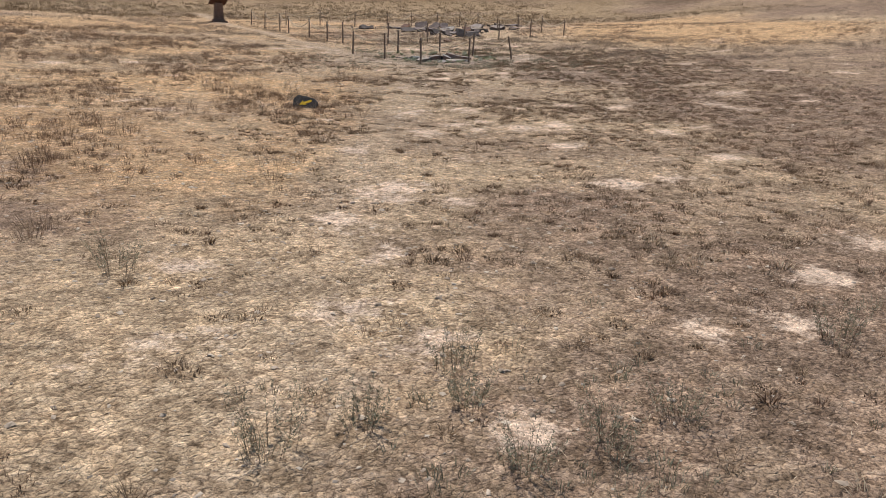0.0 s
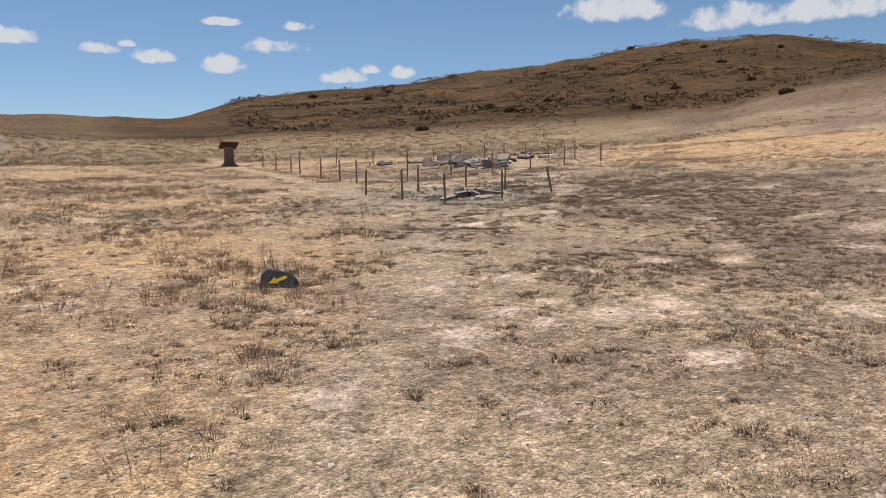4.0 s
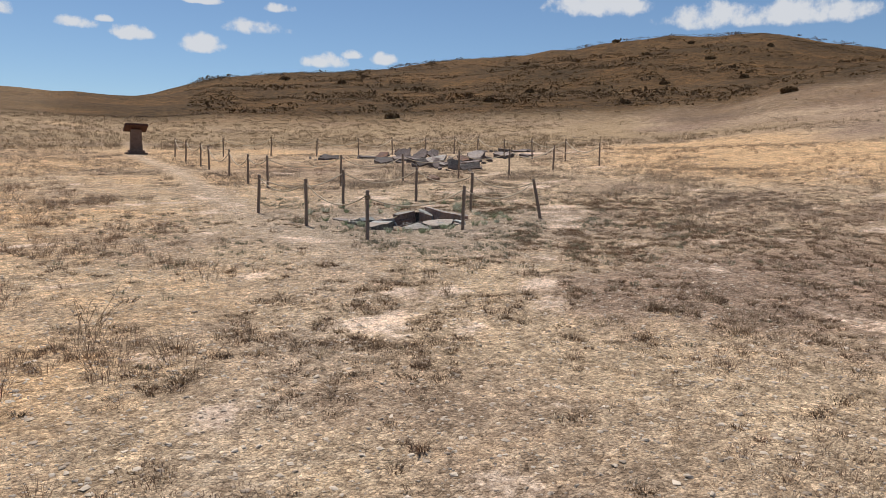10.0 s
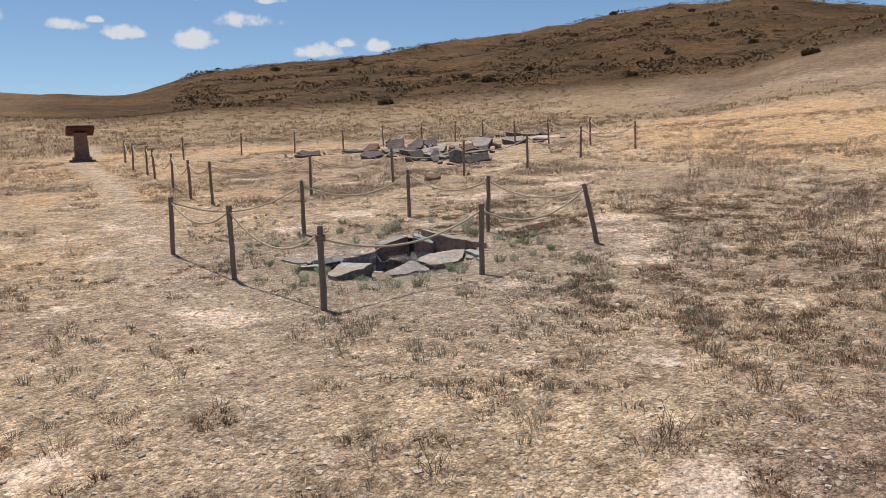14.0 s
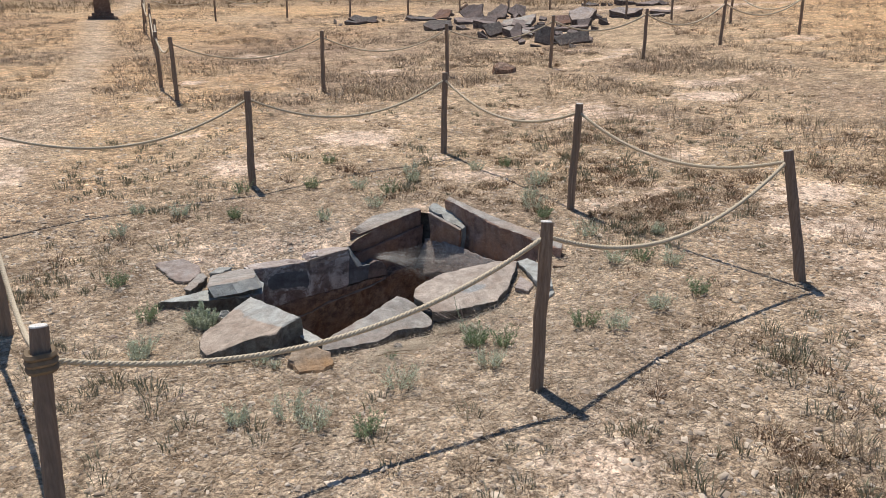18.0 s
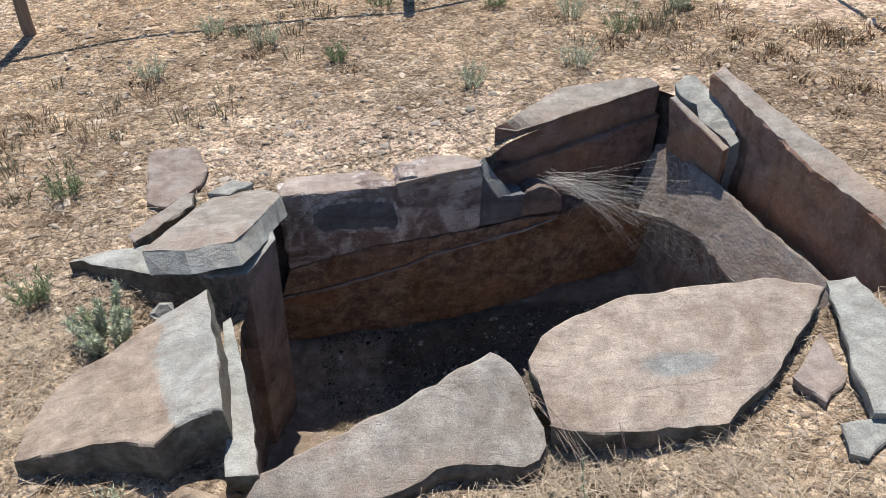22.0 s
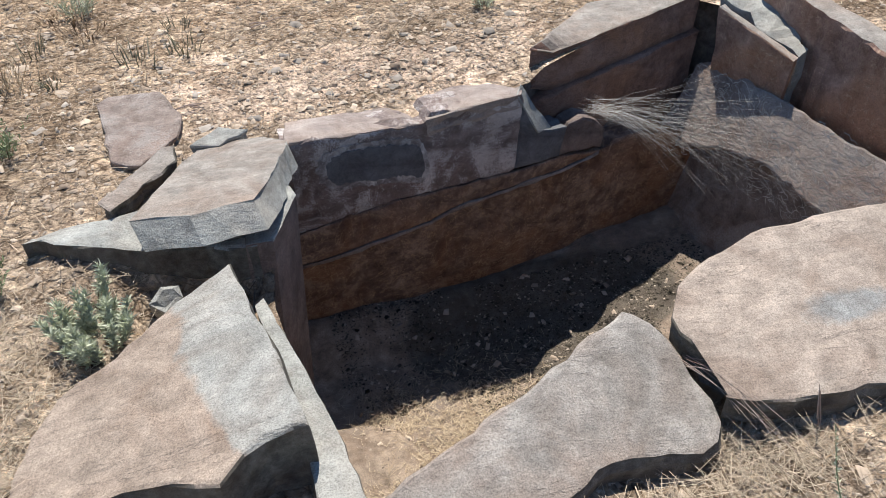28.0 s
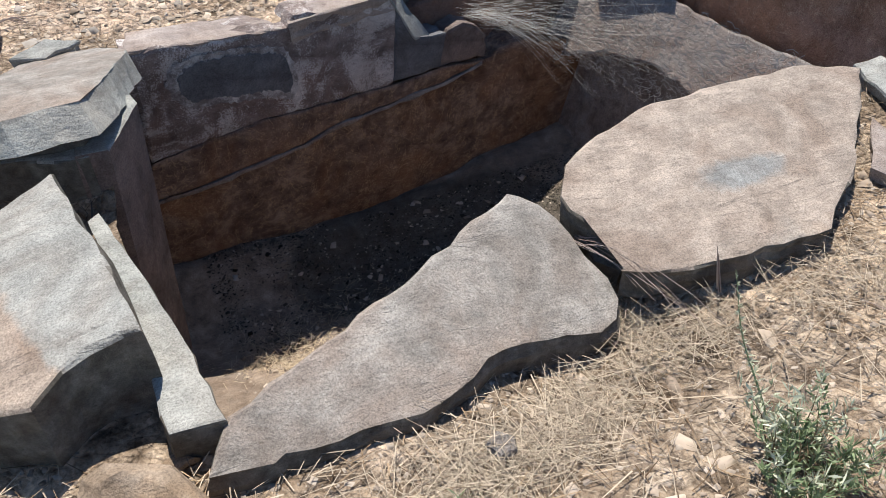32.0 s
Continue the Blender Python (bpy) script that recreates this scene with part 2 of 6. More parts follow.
def mat_stone(name, dark, mid_, light, rust=None, rust_amount=0.5, scale=5.0, crust=None, zones=(), veins=None, cracks=0.0):
    """Split slate: soft mottling, rusty bloom, sandy grain; crust adds a broken pale bloom of lichen and lime."""
    m, n, l, b = material(name, 0.85, 0, 0.25)
    p = n.new("ShaderNodeTexCoord").outputs["Object"]
    big, fine, grit = noise_node(n, l, scale * 0.5, 5, 0.6, p, 0.5), noise_node(n, l, scale * 3.2, 8, 0.66, p), noise_node(n, l, scale * 58, 4, 0.75, p)
    c = ramp(n, l, fine, [(0.30, dark), (0.50, mid_), (0.72, light)])
    if rust:
        c = blend(n, l, nmath(n, l, "MULTIPLY", ramp(n, l, big, [(0.44, (0, 0, 0)), (0.62, (1, 1, 1))]), rust_amount), c, rust)
    for kind, zx, zy, zr, zd, zc in zones:
        # weathered or flaked areas of the face, with a ragged border
        at = n.new("ShaderNodeSeparateXYZ")
        l.new(place_vec(n), at.inputs[0])
        u, v = nmath(n, l, "SUBTRACT", at.outputs[0], zx), nmath(n, l, "SUBTRACT", at.outputs[1], zy)
        if kind == "side":
            d = nmath(n, l, "ADD", nmath(n, l, "MULTIPLY", u, zr), nmath(n, l, "MULTIPLY", v, zd))
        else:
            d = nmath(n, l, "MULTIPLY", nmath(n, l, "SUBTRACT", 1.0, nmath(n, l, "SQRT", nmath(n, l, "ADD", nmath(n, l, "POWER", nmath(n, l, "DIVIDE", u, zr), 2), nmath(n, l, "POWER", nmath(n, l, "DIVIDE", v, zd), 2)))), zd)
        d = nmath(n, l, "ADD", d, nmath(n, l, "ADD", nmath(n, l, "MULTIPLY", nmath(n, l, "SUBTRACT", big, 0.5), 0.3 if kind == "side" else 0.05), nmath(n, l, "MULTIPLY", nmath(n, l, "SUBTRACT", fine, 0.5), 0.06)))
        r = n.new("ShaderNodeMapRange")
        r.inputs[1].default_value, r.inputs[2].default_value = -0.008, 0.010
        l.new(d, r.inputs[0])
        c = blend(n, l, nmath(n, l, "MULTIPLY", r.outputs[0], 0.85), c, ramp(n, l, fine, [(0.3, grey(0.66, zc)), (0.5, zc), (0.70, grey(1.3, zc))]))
    if veins:
        # wandering scratches and root traces
        v = nmath(n, l, "ABSOLUTE", nmath(n, l, "SUBTRACT", noise_node(n, l, scale * 1.1, 4, 0.55, p, 2.6), 0.5))
        w = nmath(n, l, "ABSOLUTE", nmath(n, l, "SUBTRACT", noise_node(n, l, scale * 2.3, 4, 0.6, p, 1.8), 0.47))
        line = nmath(n, l, "SUBTRACT", 1.0, nmath(n, l, "MULTIPLY", nmath(n, l, "MINIMUM", v, w), 110.0), True)
        c = blend(n, l, nmath(n, l, "MULTIPLY", line, nmath(n, l, "MULTIPLY", fine, 1.5, True)), c, veins)
    split = None
    if cracks:
        # hairline splits that run along the bedding, here and there
        cv = n.new("ShaderNodeMapping")
        cv.inputs["Scale"].default_value, cv.inputs["Rotation"].default_value = (1.0, 5.0, 2.0), (0, 0, 0.25)
        l.new(p, cv.inputs[0])
        away = nmath(n, l, "ABSOLUTE", nmath(n, l, "SUBTRACT", noise_node(n, l, 2.2, 7, 0.6, cv.outputs[0], 0.3), 0.52))
        split = nmath(n, l, "MULTIPLY", nmath(n, l, "SUBTRACT", 1.0, nmath(n, l, "MULTIPLY", away, 120.0), True), ramp(n, l, noise_node(n, l, 4.0, 4, 0.6, p), [(0.46, (0, 0, 0)), (0.56, (1, 1, 1))]))
        c = blend(n, l, nmath(n, l, "MULTIPLY", split, cracks), c, grey(0.35, dark))
    if crust:
        # a mat of fine pale specks inside larger patches, with near-solid edges
        patch = noise_node(n, l, scale * 1.5, 6, 0.65, p, 0.6)
        speck = noise_node(n, l, scale * 44, 5, 0.75, p)
        lump = nmath(n, l, "ADD", nmath(n, l, "MULTIPLY", patch, 0.55), nmath(n, l, "MULTIPLY", speck, 0.45))
        c = blend(n, l, ramp(n, l, lump, [(0.50, (0, 0, 0)), (0.545, (0.85, 0.85, 0.85))]), c, crust)
    c = blend(n, l, 0.52, c, ramp(n, l, grit, [(0.38, (0.5, 0.5, 0.5)), (0.47, (1, 1, 1)), (0.60, (1.5, 1.5, 1.5))]), "MULTIPLY")
    # faint streaks along the bedding
    sv = n.new("ShaderNodeMapping")
    sv.inputs["Scale"].default_value, sv.inputs["Rotation"].default_value = (1.3, 6.5, 6.5), (0, 0, 0.35)
    l.new(p, sv.inputs[0])
    streak = noise_node(n, l, scale * 2.0, 6, 0.65, sv.outputs[0], 0.4)
    c = blend(n, l, 0.34, c, ramp(n, l, streak, [(0.36, (0.74, 0.73, 0.72)), (0.5, (1, 1, 1)), (0.64, (1.25, 1.23, 1.20))]), "MULTIPLY")
    # broad warm and cool blotches
    blotch = noise_node(n, l, scale * 0.85, 6, 0.62, p, 1.1)
    c = blend(n, l, 0.85, c, ramp(n, l, blotch, [(0.36, (0.72, 0.67, 0.64)), (0.5, (1, 1, 1)), (0.63, (1.18, 1.20, 1.21))]), "MULTIPLY")
    pits = noise_node(n, l, scale * 17, 5, 0.65, p, 0.8)
    c = blend(n, l, 0.36, c, ramp(n, l, pits, [(0.33, (0.35, 0.34, 0.33)), (0.40, (1, 1, 1)), (0.59, (1, 1, 1)), (0.67, (1.5, 1.5, 1.5))]), "MULTIPLY")
    l.new(c, b.inputs["Base Color"])
    st = n.new("ShaderNodeMapping")
    st.inputs["Scale"].default_value = (3, 3, 14)
    l.new(p, st.inputs[0])
    relief = nmath(n, l, "ADD", nmath(n, l, "ADD", nmath(n, l, "ADD", fine, nmath(n, l, "MULTIPLY", streak, 0.15)), nmath(n, l, "MULTIPLY", grit, 0.26)), nmath(n, l, "MULTIPLY", noise_node(n, l, scale, 5, 0.6, st.outputs[0]), 0.4))
    if split is not None:
        relief = nmath(n, l, "SUBTRACT", relief, nmath(n, l, "MULTIPLY", split, 0.35 * cracks))
    bump(n, l, b, relief, 0.8, 0.048 / scale)
    return m


def mat_fibre(name, a, c2, rough=0.85, scale=30.0, random_by="island"):
    m, n, l, b = material(name, rough, 0, 0.15)
    if random_by == "island":
        r = n.new("ShaderNodeNewGeometry").outputs["Random Per Island"]
    else:
        r = n.new("ShaderNodeObjectInfo").outputs["Random"]
    c = ramp(n, l, r, [(0.0, a), (1.0, c2)])
    c = blend(n, l, 0.4, c, ramp(n, l, noise_node(n, l, scale, 3, 0.6, place_vec(n)), [(0.3, (0.5, 0.5, 0.5)), (0.7, (1, 1, 1))]), "MULTIPLY")
    l.new(c, b.inputs["Base Color"])
    return m


M_GROUND = mat_ground()
M_SLATE = mat_stone("grey_slate", (0.20, 0.188, 0.17), (0.315, 0.292, 0.265), (0.44, 0.41, 0.375), (0.31, 0.235, 0.188), 0.75, cracks=0.3)
M_SLATE_BLUE = mat_stone("blue_grey_slate", (0.23, 0.238, 0.226), (0.338, 0.348, 0.33), (0.445, 0.45, 0.424), (0.365, 0.322, 0.272), 0.42)
M_BROAD = mat_stone("tan_and_grey_slate", (0.27, 0.24, 0.21), (0.37, 0.33, 0.29), (0.48, 0.435, 0.39), (0.40, 0.305, 0.235), 0.7, cracks=0.3,
                    zones=[("side", 2.3, 1.0, -0.12, 1.0, (0.38, 0.318, 0.268)), ("oval", 2.28, 1.118, 0.10, 0.036, (0.27, 0.285, 0.285))])
M_CORNER = mat_stone("blue_and_rust_slate", (0.245, 0.248, 0.234), (0.35, 0.352, 0.331), (0.45, 0.448, 0.42), (0.37, 0.325, 0.275), 0.4, zones=[("side", 1.035, 1.2, -1.0, -0.25, (0.335, 0.262, 0.207))], cracks=0.3)
M_BROWN = mat_stone("rust_brown_slate", (0.09, 0.064, 0.055), (0.195, 0.132, 0.105), (0.42, 0.31, 0.24), (0.27, 0.142, 0.082), 0.75, scale=7, veins=(0.52, 0.36, 0.22), cracks=0.6)
M_PURPLE = mat_stone("purple_brown_slate", (0.135, 0.085, 0.068), (0.26, 0.168, 0.136), (0.38, 0.262, 0.218), (0.33, 0.175, 0.105), 0.7, cracks=0.3)
M_TALL = mat_stone("red_brown_slate", (0.19, 0.118, 0.095), (0.35, 0.225, 0.178), (0.50, 0.345, 0.28), (0.42, 0.215, 0.12), 0.7, cracks=0.3, veins=(0.55, 0.40, 0.28))
M_DUSTY = mat_stone("dusty_dark_slate", (0.145, 0.118, 0.104), (0.27, 0.225, 0.20), (0.41, 0.352, 0.317), (0.24, 0.17, 0.14), 0.6, crust=(0.32, 0.29, 0.27))
M_DARK = mat_stone("dark_weathered_slate", (0.11, 0.09, 0.083), (0.19, 0.155, 0.142), (0.29, 0.24, 0.22), (0.27, 0.195, 0.165), 0.6)
M_RUSTFACE = mat_stone("rusty_slate_face", (0.25, 0.212, 0.195), (0.345, 0.297, 0.272), (0.44, 0.39, 0.36), (0.36, 0.272, 0.215), 0.6)
M_WARM = mat_stone("ochre_rock", (0.17, 0.127, 0.09), (0.295, 0.228, 0.165), (0.425, 0.348, 0.272), (0.40, 0.225, 0.10), 0.65)
# split slate for slab sides; its tone is lowered further to stand for shade
M_SIDE = mat_stone("shade_toned_split_slate", (0.075, 0.070, 0.058), (0.145, 0.137, 0.118), (0.25, 0.238, 0.21), (0.17, 0.13, 0.10), 0.5, scale=11)
M_FAR = mat_stone("dark_jumbled_slate", (0.055, 0.048, 0.045), (0.11, 0.096, 0.09), (0.20, 0.18, 0.165), (0.14, 0.10, 0.085), 0.5)
M_BLACK = mat_stone("black_basalt", (0.034, 0.031, 0.029), (0.068, 0.062, 0.058), (0.13, 0.12, 0.112))
M_GRAVEL = mat_fibre("pale_gravel", (0.32, 0.25, 0.19), (0.74, 0.615, 0.49), 0.9, 40)
M_SPLINTER = mat_fibre("grey_splinters", (0.30, 0.27, 0.235), (0.58, 0.52, 0.455), 0.9, 40)
M_DRY = mat_fibre("dry_stems", (0.12, 0.078, 0.048), (0.52, 0.38, 0.245))
M_STRAW = mat_fibre("pale_straw", (0.36, 0.265, 0.17), (0.76, 0.63, 0.455))
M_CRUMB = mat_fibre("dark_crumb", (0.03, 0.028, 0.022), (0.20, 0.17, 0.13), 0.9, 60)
M_PINKSTEM = mat_fibre("pinkish_dead_stems", (0.34, 0.25, 0.21), (0.60, 0.50, 0.44))
M_DULL = mat_fibre("dull_green_leaves", (0.19, 0.185, 0.115), (0.42, 0.40, 0.28))
M_DEBRIS = mat_fibre("mixed_stone_crumbs", (0.17, 0.138, 0.112), (0.60, 0.51, 0.42), 0.9, 60)
M_NEARSTRAW = mat_fibre("fallen_straw", (0.21, 0.168, 0.125), (0.72, 0.60, 0.455))
M_HAIR = mat_fibre("bleached_stems", (0.58, 0.55, 0.50), (0.86, 0.83, 0.77))
M_SAGE = mat_fibre("sage_leaves", (0.47, 0.51, 0.35), (0.77, 0.80, 0.63))
M_GREEN = mat_fibre("green_leaves", (0.19, 0.26, 0.125), (0.40, 0.48, 0.29))
M_GREYBROWN = mat_fibre("grey_brown_grass", (0.16, 0.12, 0.09), (0.52, 0.415, 0.315))
M_REDDRY = mat_fibre("red_brown_stems", (0.14, 0.083, 0.054), (0.46, 0.315, 0.21))
M_STEPPE = mat_fibre("dry_steppe_grass", (0.20, 0.138, 0.080), (0.42, 0.305, 0.19))
M_BUSH = mat_fibre("brown_bush", (0.11, 0.066, 0.032), (0.27, 0.175, 0.09))


def mat_wood():
    m, n, l, b = material("weathered_post_wood", 0.8, 0, 0.2)
    p = n.new("ShaderNodeTexCoord").outputs["Object"]
    st = n.new("ShaderNodeMapping")
    st.inputs["Scale"].default_value = (1, 1, 0.06)
    l.new(p, st.inputs[0])
    g = noise_node(n, l, 90, 6, 0.65, st.outputs[0])
    r = n.new("ShaderNodeObjectInfo").outputs["Random"]
    c = ramp(n, l, g, [(0.3, (0.15, 0.102, 0.072)), (0.55, (0.28, 0.203, 0.148)), (0.75, (0.41, 0.318, 0.242))])
    c = blend(n, l, nmath(n, l, "MULTIPLY", r, 0.5), c, (0.20, 0.165, 0.14))
    l.new(c, b.inputs["Base Color"])
    bump(n, l, b, g, 0.5, 0.004)
    return m


def mat_rope():
    m, n, l, b = material("hemp_rope", 0.9, 0, 0.1)
    p = place_vec(n)
    c = ramp(n, l, noise_node(n, l, 260, 4, 0.7, p), [(0.3, (0.36, 0.295, 0.21)), (0.5, (0.58, 0.49, 0.365)), (0.75, (0.76, 0.67, 0.53))])
    l.new(c, b.inputs["Base Color"])
    return m


M_OLDROPE = mat_fibre("aged_rope", (0.20, 0.15, 0.10), (0.34, 0.26, 0.18))
M_WOOD, M_ROPE = mat_wood(), mat_rope()
M_CUT = mat_stone("pale_cut_wood", (0.5, 0.47, 0.43), (0.62, 0.59, 0.55), (0.7, 0.68, 0.65))
M_PLINTH = mat_stone("brown_grey_masonry", (0.13, 0.080, 0.058), (0.19, 0.122, 0.090), (0.26, 0.172, 0.130))
M_BOARD = mat_stone("dark_red_brown_wood", (0.045, 0.02, 0.015), (0.08, 0.036, 0.026), (0.12, 0.06, 0.045))
M_YELLOW = mat_stone("yellow_paint", (0.70, 0.42, 0.03), (0.80, 0.52, 0.04), (0.85, 0.6, 0.08))

# ---- ground shape ----


def vnoise(x, y, seed):
    """Smooth lattice noise, 0 to 1."""
    xi, yi = np.floor(x).astype(np.int64), np.floor(y).astype(np.int64)
    xf, yf = x - xi, y - yi
    u, v = xf * xf * (3 - 2 * xf), yf * yf * (3 - 2 * yf)

    def h(a, b):
        k = (a * 374761393 + b * 668265263 + seed * 974634777) & 0x7FFFFFFF
        k = ((k ^ (k >> 13)) * 1274126177) & 0x7FFFFFFF
        return ((k ^ (k >> 16)) & 0xFFFF) / 65535.0
    return (h(xi, yi) * (1 - u) + h(xi + 1, yi) * u) * (1 - v) + (h(xi, yi + 1) * (1 - u) + h(xi + 1, yi + 1) * u) * v


OX, OY, OZ = -4.0, -6.7, 1.35
AZ = [-180, -120, -60, -20, 0.2, 3, 9, 13.6, 16.7, 21.1, 26.5, 32, 39.4, 47, 55, 60.5, 63, 66.5, 75, 95, 130, 180]
SKY = [-.03, 0.0, 0.07, 0.10, 0.0908, 0.0815, 0.0826, 0.0866, 0.0900, 0.1119, 0.1221, 0.1293, 0.1459, 0.1609, 0.1768, 0.1805, 0.173, 0.158, 0.12, 0.08, 0.0, -.03]
DIST = [300, 300, 250, 220, 200, 200, 200, 200, 205, 220, 228, 234, 240, 240, 240, 240, 240, 240, 240, 250, 300, 300]
RAZ, RSKY = [44, 49, 53, 56.9, 60.5, 64, 66.2, 75, 95, 120], [0.04, 0.062, 0.0769, 0.0903, 0.108, 0.1268, 0.1342, 0.15, 0.12, 0.02]


def near_ground(x, y):
    z = 0.0454 + 0.04995 * x + 0.04437 * y + 0.00198 * x * x - 0.001557 * x * y + 0.000753 * y * y
    z = z - 0.065 * np.exp(-((x - 2) ** 2 + (y - 1.3) ** 2) / 11.5) + 0.06 * np.exp(-((x + 1) ** 2 + (y + 3) ** 2) / 4.5)
    z = z - 0.045 * np.exp(-((x - 1.62) / 0.5) ** 2 - ((y - 2.2) / 0.2) ** 2)
    z = z - 0.015 * np.exp(-((x - 1.32) / 0.4) ** 2 - ((y - 0.26) / 0.25) ** 2)
    z = z - 0.13 * np.exp(-((x - 0.99) / 0.20) ** 2 - ((y - 1.57) / 0.09) ** 2)
    return z - 0.11 * np.exp(-((x - 2.1) / 0.8) ** 2 / 2 - ((y - 1.05) / 0.45) ** 2 / 2) - 0.04 * np.exp(-((x - 1.86) / 0.22) ** 2 - ((y - 0.86) / 0.14) ** 2)


def height(x, y):
    x, y = np.asarray(x, float), np.asarray(y, float)
    dx, dy = x - OX, y - OY
    r, a = np.hypot(dx, dy) + 1e-6, np.degrees(np.arctan2(dx, dy))
    r0 = 30.0
    k = np.minimum(r, r0) / r
    z0 = near_ground(OX + dx * k, OY + dy * k)
    t, d = np.interp(a, AZ, SKY), np.interp(a, AZ, DIST)
    top = OZ + t * d
    s = np.clip((r - r0) / (d - r0), 0, None)
    pw = 1.15 + 2.2 * np.clip(t - 0.08, 0, 1)
    up = z0 + (top - z0) * np.where(s <= 1, np.clip(s, 0, 1) ** pw, 1 - 0.9 * np.clip(s - 1, 0, 1.2) ** 1.3)
    ridge_t, d2 = np.interp(a, RAZ, RSKY, left=0.0, right=0.0), 105.0
    s2 = np.clip((r - r0) / (d2 - r0), 0, None)
    top2 = OZ + ridge_t * d2
    z2 = z0 + (top2 - z0) * np.where(s2 <= 1, np.clip(s2, 0, 1) ** 1.25, 1 - 1.2 * np.clip(s2 - 1, 0, 1.4) ** 1.2)
    z = np.where((a > 44) & (a < 120) & (r > r0), np.maximum(up, z2), up)
    amp = np.clip((r - 40) / 120, 0, 1)
    z = z + amp * ((vnoise(x / 23, y / 23, 5) - 0.5) * 2.0 + (vnoise(x / 7, y / 7, 6) - 0.5) * 0.7)
    soft = np.clip(np.hypot(x - 1.9, y - 1.5) / 2 - 0.5, 0.15, 1)
    z = z + soft * ((vnoise(x / 1.7, y / 1.7, 1) - 0.5) * 0.05 + (vnoise(x / 0.45, y / 0.45, 2) - 0.5) * 0.022)
    return z


def gz(x, y):
    return float(height(np.array([x]), np.array([y]))[0])


def part(name, bm, mat, parent=None, label="", smooth=False):
    me = bpy.data.meshes.new(name)
    bm.to_mesh(me)
    bm.free()
    me.materials.append(mat)
    if smooth:
        me.shade_smooth()
    ob = new(name, me)
    if parent is not None:
        ob.parent = parent
    if label:
        ob["label"] = label
    return ob


def raw_mesh(name, verts, faces_flat, per, mat):
    """A mesh from arrays; all faces have `per` corners."""
    me = bpy.data.meshes.new(name)
    nf = len(faces_flat) // per
    me.vertices.add(len(verts))
    me.vertices.foreach_set("co", np.asarray(verts, np.float32).ravel())
    me.loops.add(nf * per)
    me.loops.foreach_set("vertex_index", np.asarray(faces_flat, np.int32))
    me.polygons.add(nf)
    me.polygons.foreach_set("loop_start", np.arange(0, nf * per, per, dtype=np.int32))
    me.update(calc_edges=True)
    me.materials.append(mat)
    return new(name, me)


def graded(lo, hi, step, inner, far, grow):
    c = list(np.arange(lo, inner[0], step)) + list(np.arange(inner[0], inner[1], inner[2])) + list(np.arange(inner[1], hi, step))
    s, v = step, c[-1]
    while v < far:
        s *= grow
        v += s
        c.append(v)
    s, v = step, c[0]
    while v > -far:
        s *= grow
        v -= s
        c.insert(0, v)
    return np.array(c)


PIT = [(1.165, 1.52), (1.235, 0.98), (1.88, 1.10), (2.72, 1.27), (2.96, 1.29), (3.01, 1.45), (2.95, 1.80), (2.84, 2.20), (2.67, 2.44), (2.30, 2.33), (2.05, 2.23), (1.98, 2.17), (1.65, 2.12), (1.21, 2.05)]


def in_pit(x, y):
    inside = np.zeros(x.shape, bool)
    for (x0, y0), (x1, y1) in zip(PIT, PIT[1:] + PIT[:1]):
        cross = ((y0 > y) != (y1 > y)) & (x < (x1 - x0) * (y - y0) / (y1 - y0 + 1e-9) + x0)
        inside ^= cross
    return inside


def snap_to_pit(x, y, reach=0.036):
    """Draws points near the pit's outline onto it, so that the rim is clean."""
    best, bx, by = np.full(x.shape, reach), x.copy(), y.copy()
    for (x0, y0), (x1, y1) in zip(PIT, PIT[1:] + PIT[:1]):
        t = np.clip(((x - x0) * (x1 - x0) + (y - y0) * (y1 - y0)) / ((x1 - x0) ** 2 + (y1 - y0) ** 2), 0, 1)
        qx, qy = x0 + t * (x1 - x0), y0 + t * (y1 - y0)
        d = np.hypot(x - qx, y - qy)
        near = d < best
        best, bx, by = np.where(near, d, best), np.where(near, qx, bx), np.where(near, qy, by)
    return bx, by


# bare pale patches: x, y, radius
PATCHES = [(-12.2, -13.9, .32), (-11.75, -15.05, .42), (-11.3, -15.1, .25), (-11.43, -15.68, .33), (-11.77, -16.61, .25), (-10.16, -16.38, .28), (-9.65, -16.64, .26), (-9.74, -12.64, .5),
           (-10.77, -13.34, .35), (-7.66, -13.72, .35), (-5.44, -13.61, .4), (-6.98, -13.93, .3), (-7.58, -16.21, .35), (-8.68, -16.32, .3), (-9.5, -13.43, .3), (-7.43, -10.15, .42),
           (-6.34, -8.36, .4), (-5.45, -8.62, .42), (-5.3, -10.6, .5), (-8.06, -8.47, .2), (-6.59, -10.31, .28), (-6.55, -9.76, .25), (-5.9, -10.5, .4), (-0.42, -4.1, .28), (-1.42, -3.79, .3),
           (4.4, 0.0, .7), (4.9, 0.3, .5), (-0.92, -4.73, .3), (-10.02, -13.06, .34), (-11.04, -14.42, .28), (-6.38, -11.89, .35), (-7.66, -10.43, .28), (-9.07, -10.95, .26), (-4.38, -11.99, .4), (-6.96, -8.67, .24), (-3.31, -9.02, .35), (-6.0, -9.75, .26),
           (-0.52, -4.12, .34), (-1.99, -4.88, .36), (1.74, -4.73, .4), (-1.57, -3.79, .25), (3.32, 4.88, .55), (1.87, 4.44, .4), (7.81, 4.18, .6), (4.72, 0.54, .5), (3.4, -0.9, .4),
           (3.9, -0.4, .45), (5.3, 1.0, .5), (17.5, 14.0, 1.5), (19.5, 13.0, 1.7), (16.0, 16.0, 1.2), (8.4, 4.9, .6)]


